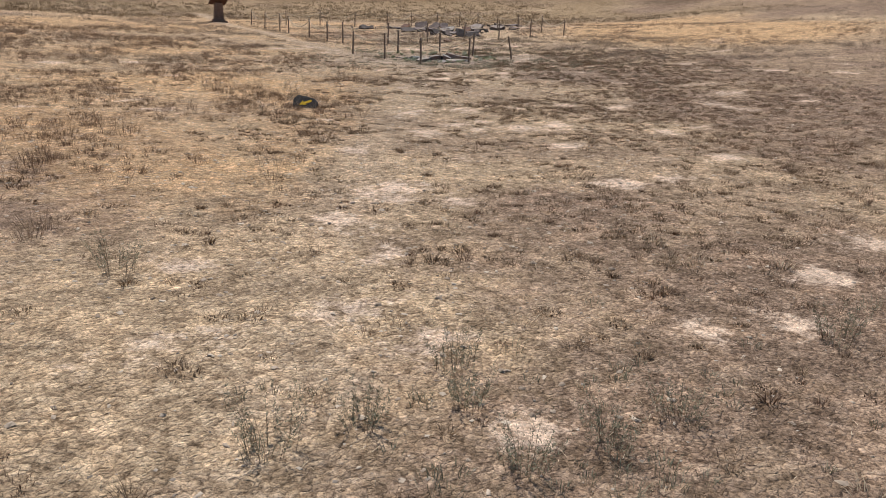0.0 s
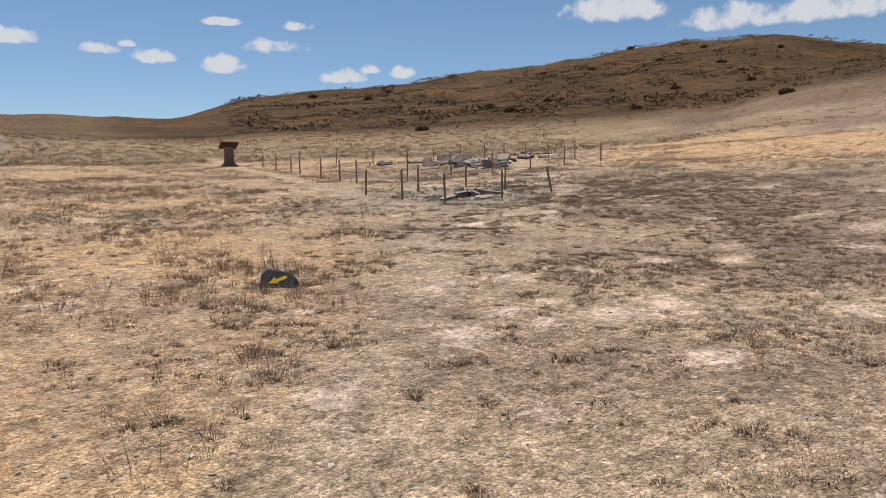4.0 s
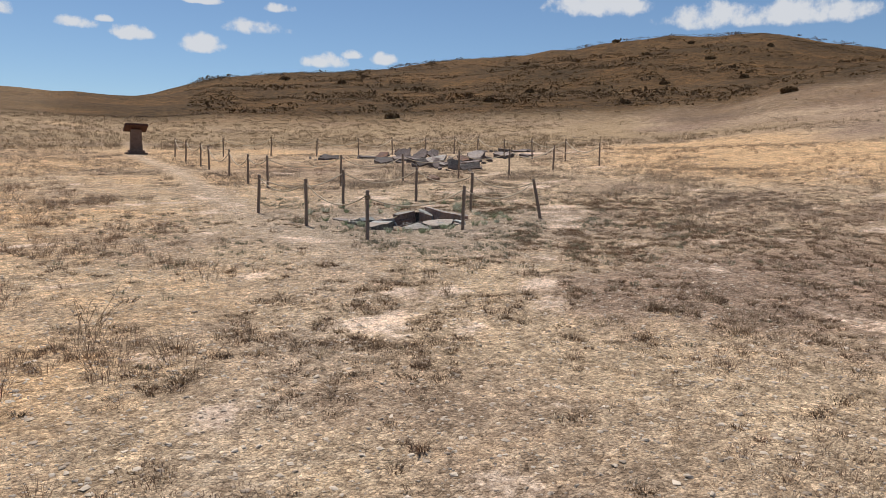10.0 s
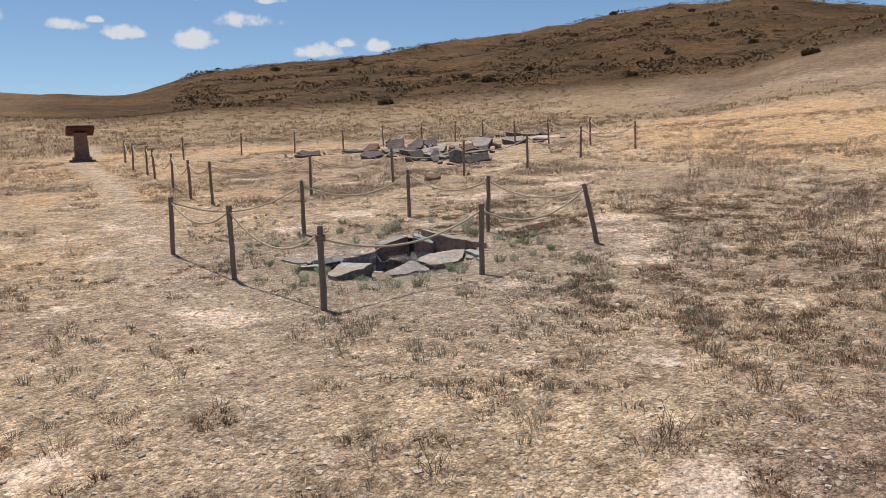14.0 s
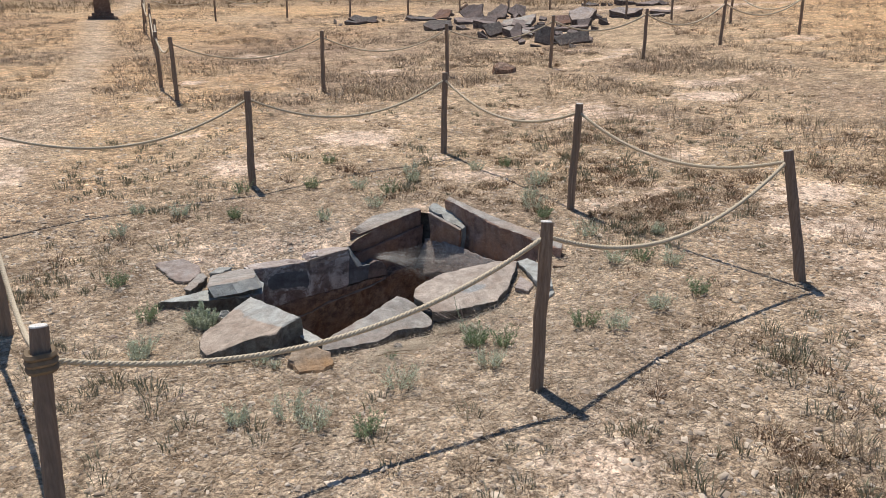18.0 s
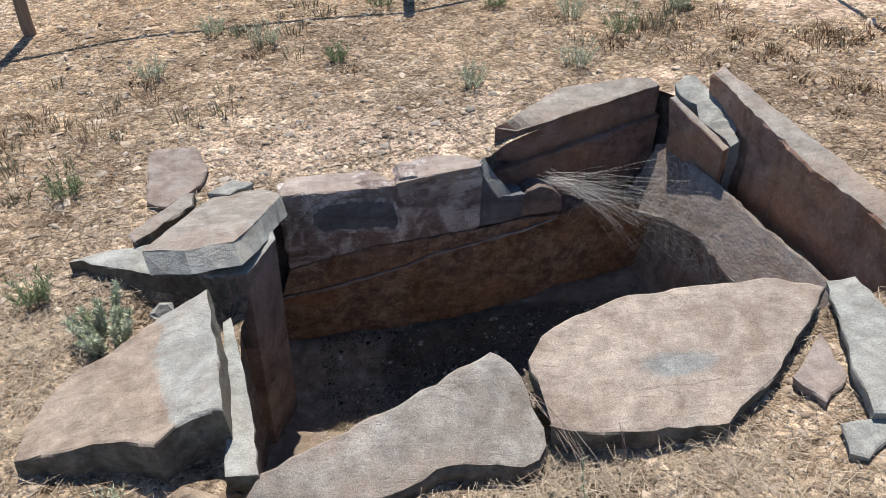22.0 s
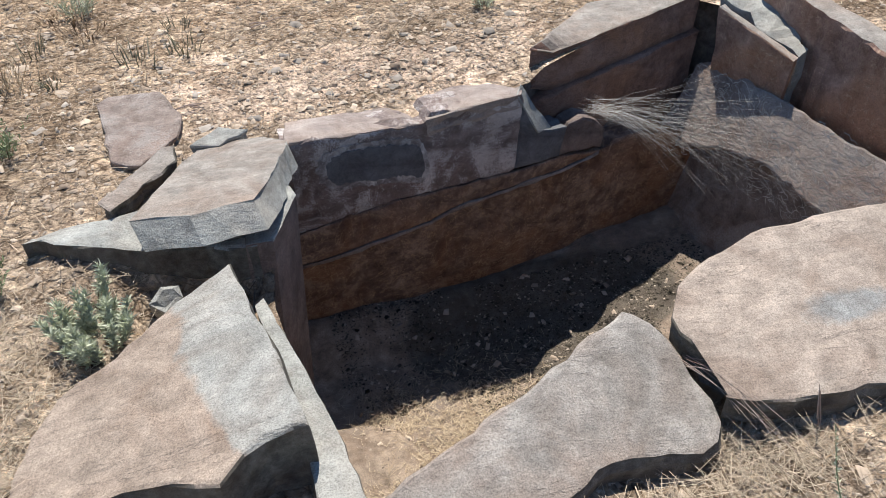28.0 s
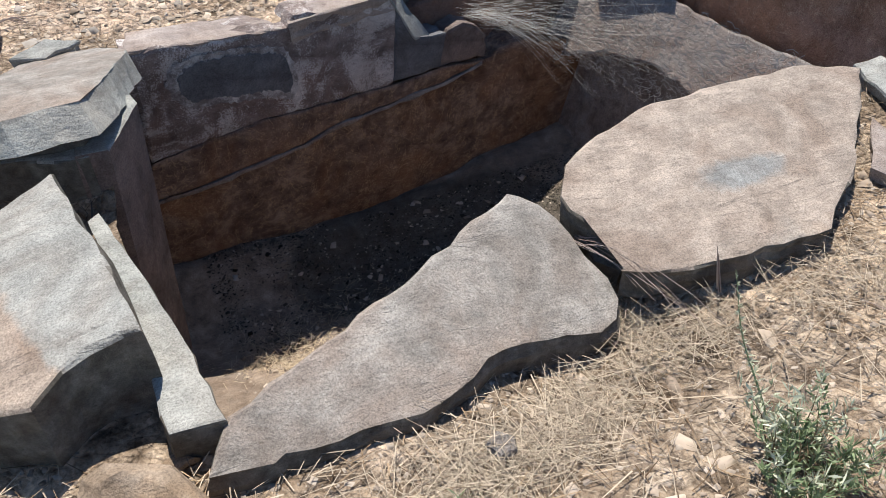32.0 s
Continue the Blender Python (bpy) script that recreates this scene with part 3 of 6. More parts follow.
def soil_masks(x, y):
    """How much of each soil kind lies at each point, 0 to 1."""
    side = (x + 4) * 0.82 - (y + 6.7) * 0.57
    straw = np.clip((-side - 0.5) / 2.0, 0, 1) * (0.28 + 0.6 * vnoise(x / 2.4, y / 2.4, 11))
    straw = straw * (0.3 + 0.7 * np.clip((y + 14) / 3, 0, 1))
    right = 1.3 * np.exp(-((x - 19) / 7) ** 2 - ((y - 2) / 7) ** 2) + 0.9 * np.exp(-((x - 27) / 9) ** 2 - ((y - 12) / 7) ** 2) + 0.8 * np.exp(-((x + 4) / 5) ** 2 - ((y + 19) / 3) ** 2)
    straw = np.maximum(straw * (1 - 0.8 * np.exp(-((x + 0.5) / 3.0) ** 2 - ((y - 0.5) / 3.5) ** 2)), right)
    turf = np.clip(vnoise(x / 2.3, y / 2.3, 12) - 0.6, 0, 1) * np.clip(side / 3 + 0.6, 0, 1) + 0.60 * np.clip((side - 1.6) / 2.6, 0, 1) * np.clip((-1 - y) / 4, 0.2, 1) * np.clip((16 - y) / 6, 0, 1) + 0.75 * np.exp(-((x - 0.8) / 2.4) ** 2 - ((y + 5.2) / 1.3) ** 2) + 0.6 * np.exp(-((x - 6) / 6) ** 2 - ((y - 13) / 5) ** 2) + 0.22 * np.exp(-((x - 9) / 4) ** 2 - ((y - 0) / 3.5) ** 2) + 0.55 * np.exp(-((x + 8.6) / 1.0) ** 2 - ((y + 13.8) / 0.9) ** 2)
    pale = np.zeros_like(x)
    for px, py, pr in PATCHES:
        pale = np.maximum(pale, 1.0 - np.hypot((x - px) * 0.85, y - py) / (pr * 1.35))
    pale = np.maximum(pale, 0.8 * np.clip(vnoise(x / 0.9, y / 0.6, 13) * 3 - 1.9, 0, 1) * np.clip(1.3 - np.hypot(x, y) / 30, 0, 1))
    pale = np.maximum(pale, 0.95 * np.exp(-((x - 1.55) / 0.75) ** 2 - ((y - 2.36) / 0.30) ** 2))
    near = np.exp(-((x - 1.8) / 1.9) ** 2 - ((y - 1.6) / 1.7) ** 2)
    turf, pale = np.maximum(turf * (1 - near), 0.38 * near), np.maximum(pale, 0.30 * near)
    track = [(6.2, 34.6), (4.4, 27), (2.8, 22), (1.95, 14.6), (0.9, 9.5), (0.2, 6.3), (-0.65, 2.6), (-0.6, 0.4), (-1.6, -2.2), (-5, -6.5), (-9, -11), (-13, -16.5)]
    worn = np.zeros_like(x)
    for (x0, y0), (x1, y1) in zip(track, track[1:]):
        t = np.clip(((x - x0) * (x1 - x0) + (y - y0) * (y1 - y0)) / ((x1 - x0) ** 2 + (y1 - y0) ** 2), 0, 1)
        d = np.hypot(x - x0 - t * (x1 - x0), y - y0 - t * (y1 - y0))
        worn = np.maximum(worn, np.clip(1.1 - d / (0.75 if y1 > -1 else 0.9), 0, 1) * (0.85 if y1 > -1 else 0.62))
    far = np.clip((np.hypot(x - 2, y - 4) - 36) / 45, 0, 1)
    turf = turf + np.clip((np.hypot(x - 2, y - 4) - 12) / 10, 0, 1) * np.clip(vnoise(x / 4.5, y / 3.0, 14) * 1.8 - 0.5, 0, 0.8)
    dx, dy = x - OX, y - OY
    turf = turf * (1 - 0.85 * np.clip(right, 0, 1))
    spur = np.clip((np.degrees(np.arctan2(dx, dy)) - 52) / 4, 0, 1) * (np.hypot(dx, dy) < 125)
    far = far * (1 - 0.20 * spur) * (1 - 0.30 * np.clip((15 - np.degrees(np.arctan2(dx, dy))) / 6, 0, 1))
    far = np.maximum(far, 0.54 * spur * np.clip((np.hypot(dx, dy) - 48) / 14, 0, 1))
    turf = turf + 0.5 * spur * np.clip((np.hypot(dx, dy) - 36) / 8, 0, 1)
    steppe = (1 - 0.6 * spur * np.clip((np.hypot(dx, dy) - 46) / 8, 0, 1)) * np.clip((np.hypot(x - 3, y - 8) - 15) / 10, 0, 1) * np.clip((y - 4) / 10, 0, 1) * (0.45 + 0.7 * vnoise(x / 6, y / 4, 15)) * (1 - np.clip(right, 0, 1))
    return {"straw": straw, "steppe": steppe, "turf": np.clip(turf, 0, 1), "pale": np.clip(pale, 0, 1), "worn": worn, "dusty": np.maximum(near, 0.7 * np.exp(-((x - 1.6) / 3.6) ** 2 - ((y - 0.8) / 3.6) ** 2)), "scrub": far}


def build_ground():
    xs, ys = graded(-16, 10, 0.13, (0.3, 3.5, 0.05), 900, 1.07), graded(-19, 10, 0.13, (0.5, 2.9, 0.05), 900, 1.07)
    gx, gy = np.meshgrid(xs, ys)
    fx, fy = snap_to_pit(gx.ravel(), gy.ravel())
    v = np.c_[fx, fy, height(fx, fy)]
    nx, ny = len(xs), len(ys)
    i, j = np.meshgrid(np.arange(nx - 1), np.arange(ny - 1))
    a = (j * nx + i).ravel()
    q = np.c_[a, a + 1, a + nx + 1, a + nx]
    cx, cy = (gx[:-1, :-1] + gx[1:, 1:]).ravel() / 2, (gy[:-1, :-1] + gy[1:, 1:]).ravel() / 2
    q = q[~in_pit(cx, cy)]
    g = raw_mesh("ground", v, q.ravel(), 4, M_GROUND)
    g.data.shade_smooth()
    for name, values in soil_masks(v[:, 0], v[:, 1]).items():
        at = g.data.attributes.new(name, "FLOAT", "POINT")
        at.data.foreach_set("value", values.astype(np.float32))
    tagged(g, "dry stony steppe soil with sparse withered grass", "ground", kind="structure")


build_ground()

# ---- posts and ropes ----


def tube(bm, pts, rad, seg=8, close=True):
    """A round bar along pts with a radius per point."""
    rings = []
    pts = [Vector(p) for p in pts]
    for k, p in enumerate(pts):
        d = (pts[min(k + 1, len(pts) - 1)] - pts[max(k - 1, 0)]).normalized()
        u = d.orthogonal().normalized() if abs(d.z) > 0.9 else d.cross(Vector((0, 0, 1))).normalized()
        w = d.cross(u)
        r = float(rad[k] if isinstance(rad, (list, tuple)) else rad)
        rings.append([bm.verts.new(p + r * (math.cos(2 * math.pi * s / seg) * u + math.sin(2 * math.pi * s / seg) * w)) for s in range(seg)])
    for a, b in zip(rings, rings[1:]):
        for s in range(seg):
            bm.faces.new((a[s], a[(s + 1) % seg], b[(s + 1) % seg], b[s]))
    if close:
        bm.faces.new(rings[0][::-1])
        bm.faces.new(rings[-1])
    return rings


def make_post(base, top, knot=False, seed=0):
    rnd = random.Random(seed)
    base, top = Vector(base), Vector(top)
    root = tagged(new("rope_post"), "round weathered wooden post set in the soil, carrying a rope", "post", "rope fence posts")
    root.location = base
    d = top - base
    bm = bmesh.new()
    n = 7
    pts, rad = [], []
    for k in range(n):
        f = k / (n - 1)
        pts.append(d * f * 1.12 - d * 0.12 + Vector((rnd.uniform(-.004, .004), rnd.uniform(-.004, .004), 0)))
        rad.append(0.0275 + 0.003 * (1 - f) + rnd.uniform(-.0018, .0018))
    tube(bm, pts, rad, 14)
    shaft = part("shaft", bm, M_WOOD, root, smooth=False)
    bm = bmesh.new()
    tube(bm, [d, d + d.normalized() * 0.004], [rad[-1] * 0.97, rad[-1] * 0.93], 14)
    part("cut_top", bm, M_CUT, shaft, "pale sawn top of the post")
    if knot:
        bm = bmesh.new()
        h = d * 0.86
        for k in range(3):
            tube(bm, [h + Vector((0.037 * math.cos(a), 0.037 * math.sin(a), 0.022 * (k - 1) + 0.003 * math.sin(3 * a))) for a in np.linspace(0, 2 * math.pi, 15)], 0.012, 6, False)
        part("rope_knot", bm, M_OLDROPE, root, "darker rope wound three times round the post")
    return root


def make_rope(a, b, sag, near=True):
    a, b = Vector(a), Vector(b)
    bm = bmesh.new()
    n = 40 if near else 14
    line = [a.lerp(b, k / n) - Vector((0, 0, sag * 4 * (k / n) * (1 - k / n))) for k in range(n + 1)]
    if near:
        long = (b - a).length
        side = (b - a).cross(Vector((0, 0, 1))).normalized()
        for s in range(3):
            pts, m = [], n * 5
            for k in range(m + 1):
                f = k / m
                c = a.lerp(b, f) - Vector((0, 0, sag * 4 * f * (1 - f)))
                an = 2 * math.pi * (f * long / 0.055 + s / 3)
                pts.append(c + 0.0057 * (math.cos(an) * side + math.sin(an) * Vector((0, 0, 1))))
            tube(bm, pts, 0.0064, 5)
    else:
        tube(bm, line, 0.0145, 6)
    ob = part("rope", bm, M_ROPE, None, smooth=True)
    return tagged(ob, "twisted hemp rope hanging slack between two wooden posts", "rope", "fence ropes")


RING = [((0.0, 0.0), (0.05, 0.09), 0.75), ((1.90, 0.0), (0.05, 0.05), 0.74), ((3.80, 0.04), (-0.04, 0.17), 0.72), ((3.65, 1.86), (0.03, 0.0), 0.78),
        ((3.72, 3.84), (0.03, 0.04), 0.755), ((1.80, 3.78), (0.03, 0.05), 0.78), ((-0.11, 3.71), (0.02, 0.0), 0.73), ((-0.08, 1.82), (0.0, 0.03), 0.80)]
SAGS = [0.20, 0.22, 0.17, 0.20, 0.24, 0.24, 0.20, 0.26]
tops = []
for k, ((x, y), (lx, ly), h) in enumerate(RING):
    z = gz(x, y)
    tops.append(Vector((x + lx, y + ly, z + h)))
    make_post((x, y, z), tops[-1], knot=k == 0, seed=k)
for k in range(8):
    # the rope of the knotted post starts lower, under its windings
    a, b = tops[k] - Vector((0, 0, 0.06 if k else 0.11)), tops[(k + 1) % 8] - Vector((0, 0, 0.06))
    make_rope(a, b, SAGS[k], True)

FAR_RING = [(2.13, 8.11), (4.08, 7.78), (6.23, 7.93), (7.96, 7.53), (9.63, 7.11), (11.85, 7.37), (14.04, 7.27), (15.0, 9.72), (15.26, 11.76), (14.87, 12.99),
            (15.5, 15.41), (16.13, 17.82), (15.4, 19.1), (13.4, 19.0), (10.97, 18.03), (9.82, 19.66), (8.24, 20.88), (5.96, 20.61), (4.06, 20.94),
            (3.53, 18.17), (3.31, 16.03), (3.08, 14.64), (2.61, 11.78), (2.2, 9.47)]
far_tops = []
for k, (x, y) in enumerate(FAR_RING):
    rnd = random.Random(100 + k)
    z = gz(x, y)
    far_tops.append(Vector((x + rnd.uniform(-.02, .03), y + rnd.uniform(-.02, .03), z + 0.80 + rnd.uniform(-.03, .03))))
    make_post((x, y, z), far_tops[-1], seed=100 + k)
for k in range(len(far_tops)):
    a, b = far_tops[k] - Vector((0, 0, 0.08)), far_tops[(k + 1) % len(far_tops)] - Vector((0, 0, 0.08))
    make_rope(a, b, 0.12 * (b - a).length, k < 3)

# ---- information stand ----


def box(bm, lo, hi, bev=0.01):
    m = Matrix.Translation((Vector(lo) + Vector(hi)) / 2) @ Matrix.Diagonal((*(Vector(hi) - Vector(lo)), 1))
    r = bmesh.ops.create_cube(bm, size=1, matrix=m)
    bmesh.ops.bevel(bm, geom=list({e for v in r["verts"] for e in v.link_edges}), offset=bev, segments=2, profile=0.6, affect="EDGES")


def info_stand(x, y):
    root = tagged(new("information_stand"), "dark brown sloping board on a masonry pedestal beside the path", "information stand")
    root.matrix_world = pose(x, y, gz(x, y), 0, 0, -8)
    bm = bmesh.new()
    box(bm, (-0.42, -0.40, -0.05), (0.42, 0.40, 0.07), 0.02)
    part("plinth", bm, M_PLINTH, root)
    bm = bmesh.new()
    box(bm, (-0.31, -0.30, 0.07), (0.31, 0.30, 0.17), 0.02)
    part("step", bm, M_PLINTH, root)
    bm = bmesh.new()
    r = bmesh.ops.create_cube(bm, size=1, matrix=Matrix.Translation((0, 0, 0.60)) @ Matrix.Diagonal((0.48, 0.42, 0.88, 1)))
    for v in r["verts"]:
        if v.co.z > 0.6:
            v.co.x *= 0.86
            v.co.y *= 0.86
    bmesh.ops.bevel(bm, geom=bm.edges[:], offset=0.015, segments=2, affect="EDGES")
    part("column", bm, M_PLINTH, root)
    bm = bmesh.new()
    box(bm, (-0.46, -0.34, -0.05), (0.46, 0.34, 0.05), 0.012)
    bmesh.ops.transform(bm, matrix=pose(0, 0, 1.12, -22, 0, 0), verts=bm.verts)
    board = part("board", bm, M_BOARD, root)
    bm = bmesh.new()
    box(bm, (-0.40, -0.28, 0.052), (0.40, 0.28, 0.06), 0.002)
    bmesh.ops.transform(bm, matrix=pose(0, 0, 1.12, -22, 0, 0), verts=bm.verts)
    part("panel", bm, M_DARK, board)


info_stand(3.3, 23.6)

# ---- the stone grave ----


FOOTPRINTS = []


def slab(name, top, thick, mat, label, seed, down=(0, 0, -1), rough=0.005, edge=0.006, layers=4, spread=-0.012, category="stone", group="grave slabs", step=0.03, side_mat=None, warp=0.4):
    """A split stone slab: an uneven outline on top, a chipped rim and ledged sides going `thick` along `down`."""
    rnd = random.Random(seed)
    down = Vector(down).normalized()
    if down.z < -0.9:
        FOOTPRINTS.append([(p[0], p[1]) for p in top])
    pts = [Vector(p) for p in top]
    mid = sum(pts, Vector()) / len(pts)
    ring = []
    for a, b in zip(pts, pts[1:] + pts[:1]):
        n = max(1, int((b - a).length / step))
        out = (b - a).cross(down).normalized()
        for k in range(n):
            f = k / n
            p = a.lerp(b, f)
            if k:
                p = p + out * rnd.uniform(-rough, rough) + down * rnd.uniform(-rough, rough) * warp
            ring.append(p - mid)
    cnt = len(ring)
    side = []
    for k in range(cnt):
        e = ring[(k + 1) % cnt] - ring[k - 1]
        side.append((e - down * e.dot(down)).cross(down).normalized())
    turn_sign = sum(ring[k].dot(side[k]) for k in range(cnt))
    side = [v if turn_sign > 0 else -v for v in side]
    side = [(side[k - 2] + side[k - 1] * 2 + side[k] * 2 + side[(k + 1) % cnt] * 2 + side[(k + 2) % cnt]).normalized() for k in range(cnt)]
    bm = bmesh.new()
    rings = []
    # rim, then a few blunt ledges
    levels = [(0.0, -edge * 1.5), (edge * 0.4, -edge * 0.4), (edge * 1.2, 0.0)]
    for k in range(1, layers + 1):
        d = edge * 1.2 + (thick - edge * 1.2) * (k / layers) ** rnd.uniform(0.8, 1.15)
        j = rnd.uniform(-0.006, 0.004) * min(1, thick / 0.08) + spread * k / layers
        levels.append((min(d, thick), j))
    for li, (d, o) in enumerate(levels):
        loop = []
        for k, p in enumerate(ring):
            q = p + down * d
            if li > 1:
                # broad conchoidal breaks and a little grain
                jit = noise.noise(Vector((q.x * 7, q.y * 7, q.z * 9 + seed * 3.7))) * 0.011 * min(1, thick / 0.09)
                jit -= abs(noise.noise(Vector((q.x * 24, q.y * 24, q.z * 34 + seed)))) * 0.009 * min(1, thick / 0.06)
                jit += rnd.uniform(-rough, rough) * 0.25
            else:
                jit = rnd.uniform(-1, 1) * edge * 0.25
            loop.append(bm.verts.new(q + side[k] * (o + jit)))
        rings.append(loop)
    m = len(ring)
    for a, b in zip(rings, rings[1:]):
        for k in range(m):
            bm.faces.new((a[k], b[k], b[(k + 1) % m], a[(k + 1) % m]))
    for loop, flip in ((rings[0], False), (rings[-1], True)):
        f = bm.faces.new(loop[::-1] if flip else loop)
        bmesh.ops.triangulate(bm, faces=[f])
    bmesh.ops.recalc_face_normals(bm, faces=bm.faces[:])
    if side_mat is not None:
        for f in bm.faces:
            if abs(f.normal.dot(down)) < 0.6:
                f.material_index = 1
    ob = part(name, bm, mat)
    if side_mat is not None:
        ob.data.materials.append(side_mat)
    ob.location = mid
    return tagged(ob, label, category, group)


GREY = "split grey-brown slate slab lying over the edge of the grave"
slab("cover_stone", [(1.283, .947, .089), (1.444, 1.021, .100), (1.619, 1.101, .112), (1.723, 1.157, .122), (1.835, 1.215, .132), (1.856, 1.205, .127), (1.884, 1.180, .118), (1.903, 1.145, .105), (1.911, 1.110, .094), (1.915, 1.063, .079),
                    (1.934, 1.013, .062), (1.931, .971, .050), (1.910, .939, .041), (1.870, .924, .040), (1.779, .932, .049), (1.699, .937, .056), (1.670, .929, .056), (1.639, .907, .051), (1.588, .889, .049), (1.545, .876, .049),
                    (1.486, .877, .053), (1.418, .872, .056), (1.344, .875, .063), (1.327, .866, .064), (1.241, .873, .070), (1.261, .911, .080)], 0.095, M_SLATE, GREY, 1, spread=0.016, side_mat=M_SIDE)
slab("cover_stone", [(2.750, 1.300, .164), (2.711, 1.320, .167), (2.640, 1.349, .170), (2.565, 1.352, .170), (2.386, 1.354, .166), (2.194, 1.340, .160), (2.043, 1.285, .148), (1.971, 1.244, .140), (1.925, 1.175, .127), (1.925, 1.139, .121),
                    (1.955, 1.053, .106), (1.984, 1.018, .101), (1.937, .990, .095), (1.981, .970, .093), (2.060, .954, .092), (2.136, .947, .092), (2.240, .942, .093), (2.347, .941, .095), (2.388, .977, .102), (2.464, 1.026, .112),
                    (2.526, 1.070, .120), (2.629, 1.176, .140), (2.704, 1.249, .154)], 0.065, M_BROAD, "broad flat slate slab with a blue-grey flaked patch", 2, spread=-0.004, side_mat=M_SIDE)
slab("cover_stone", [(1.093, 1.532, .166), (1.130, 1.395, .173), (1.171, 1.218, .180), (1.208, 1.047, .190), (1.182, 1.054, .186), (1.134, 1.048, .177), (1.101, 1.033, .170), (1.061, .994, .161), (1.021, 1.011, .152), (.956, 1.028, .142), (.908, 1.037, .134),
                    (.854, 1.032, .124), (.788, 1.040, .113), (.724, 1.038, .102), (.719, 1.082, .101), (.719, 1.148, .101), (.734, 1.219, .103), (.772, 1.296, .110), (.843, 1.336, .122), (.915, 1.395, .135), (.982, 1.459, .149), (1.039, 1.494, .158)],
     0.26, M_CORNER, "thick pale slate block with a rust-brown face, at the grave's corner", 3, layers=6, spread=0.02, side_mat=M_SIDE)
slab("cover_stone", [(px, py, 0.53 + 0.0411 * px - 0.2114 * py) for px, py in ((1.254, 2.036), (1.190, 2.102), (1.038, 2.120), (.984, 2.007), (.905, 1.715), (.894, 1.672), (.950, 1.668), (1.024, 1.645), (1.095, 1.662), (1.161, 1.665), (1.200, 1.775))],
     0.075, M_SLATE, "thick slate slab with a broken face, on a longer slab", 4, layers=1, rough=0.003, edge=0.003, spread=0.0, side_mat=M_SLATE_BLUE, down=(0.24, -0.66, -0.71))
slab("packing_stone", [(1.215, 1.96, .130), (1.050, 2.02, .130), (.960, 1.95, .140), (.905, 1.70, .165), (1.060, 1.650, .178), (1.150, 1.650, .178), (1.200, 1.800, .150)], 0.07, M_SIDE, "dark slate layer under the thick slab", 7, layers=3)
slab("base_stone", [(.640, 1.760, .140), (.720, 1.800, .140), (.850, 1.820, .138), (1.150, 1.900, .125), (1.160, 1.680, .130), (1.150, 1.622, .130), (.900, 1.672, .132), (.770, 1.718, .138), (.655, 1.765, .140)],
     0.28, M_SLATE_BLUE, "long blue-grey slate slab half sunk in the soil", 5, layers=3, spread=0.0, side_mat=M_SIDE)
slab("kerb_stone", [(1.128, 1.471, .090), (1.148, 1.495, .088), (1.206, 1.293, .090), (1.251, 1.103, .093), (1.283, .935, .096), (1.208, .939, .097), (1.195, 1.053, .095), (1.172, 1.188, .093)], 0.72, M_SLATE_BLUE,
     "narrow upright slate slab along the grave's short side", 6, layers=3, rough=0.002, edge=0.004, side_mat=M_SIDE, down=(-0.06, 0, -1))
slab("kerb_stone", [(1.125, 1.626, .134), (1.125, 1.840, .134), (1.243, 1.840, .134), (1.250, 1.800, .134), (1.186, 1.626, .134)], 0.85, M_SLATE_BLUE,
     "blue-grey upright slate slab closing the grave's short side", 8, layers=2, rough=0.0012, edge=0.003, spread=0.0, side_mat=M_DARK, down=(-0.05, 0, -1))
slab("stone_bar", [(.798, 1.842, .165), (.829, 1.802, .160), (.974, 2.000, .160), (.968, 2.071, .165), (.938, 2.068, .165)], 0.06, M_SLATE, "narrow bar of slate lying beside a slab", 9, edge=0.006, side_mat=M_SIDE)
slab("flat_stone", [(px, py, gz(px, py) + 0.022) for px, py in ((.742, 2.381), (.773, 2.413), (.919, 2.403), (.981, 2.267), (.971, 2.149), (.882, 2.028), (.804, 2.070))], 0.03, M_DUSTY, "flat slate piece lying on the soil behind the grave", 10, edge=0.006)
# this slab's front takes the browner, darker slate to paint in its shade
slab("kerb_stone", [(2.005, 2.245, .226), (2.095, 2.264, .197), (2.675, 2.427, .262), (2.660, 2.500, .262), (2.585, 2.530, .257), (2.310, 2.530, .235)], 0.135, M_SLATE, "long slate slab on the grave's rear edge", 11, layers=3, side_mat=M_PURPLE, spread=-0.004, rough=0.003)
slab("kerb_stone", [(2.000, 2.215, .054), (2.685, 2.405, .142), (2.685, 2.480, .142), (2.000, 2.320, .054)], 0.44, M_PURPLE, "rust-brown slate slab under the rear edge of the grave", 12, layers=4, rough=0.004)
slab("upright_stone", [(2.812, 2.300, .352), (2.870, 2.345, .360), (2.995, 1.900, .285), (3.105, 1.280, .240), (3.040, 1.220, .225), (2.912, 1.740, .262)], 0.55, M_SLATE,
     "tall purple-brown slate slab standing at the end of the grave", 13, layers=4, edge=0.012, side_mat=M_TALL)
slab("upright_stone", [(2.671, 2.309, .262), (2.700, 2.325, .262), (2.795, 2.035, .190), (2.766, 2.020, .187)], 0.24, M_SLATE, "narrow purple-brown slate slab leaning at the end of the grave", 14, layers=4, side_mat=M_TALL, rough=0.003)
slab("stone_block", [(2.705, 2.335, .280), (2.770, 2.420, .300), (2.835, 2.300, .275), (2.850, 2.065, .195), (2.803, 2.045, .185)], 0.3, M_SLATE_BLUE, "crumbled blue-grey rock wedged between two slabs", 15, rough=0.015)


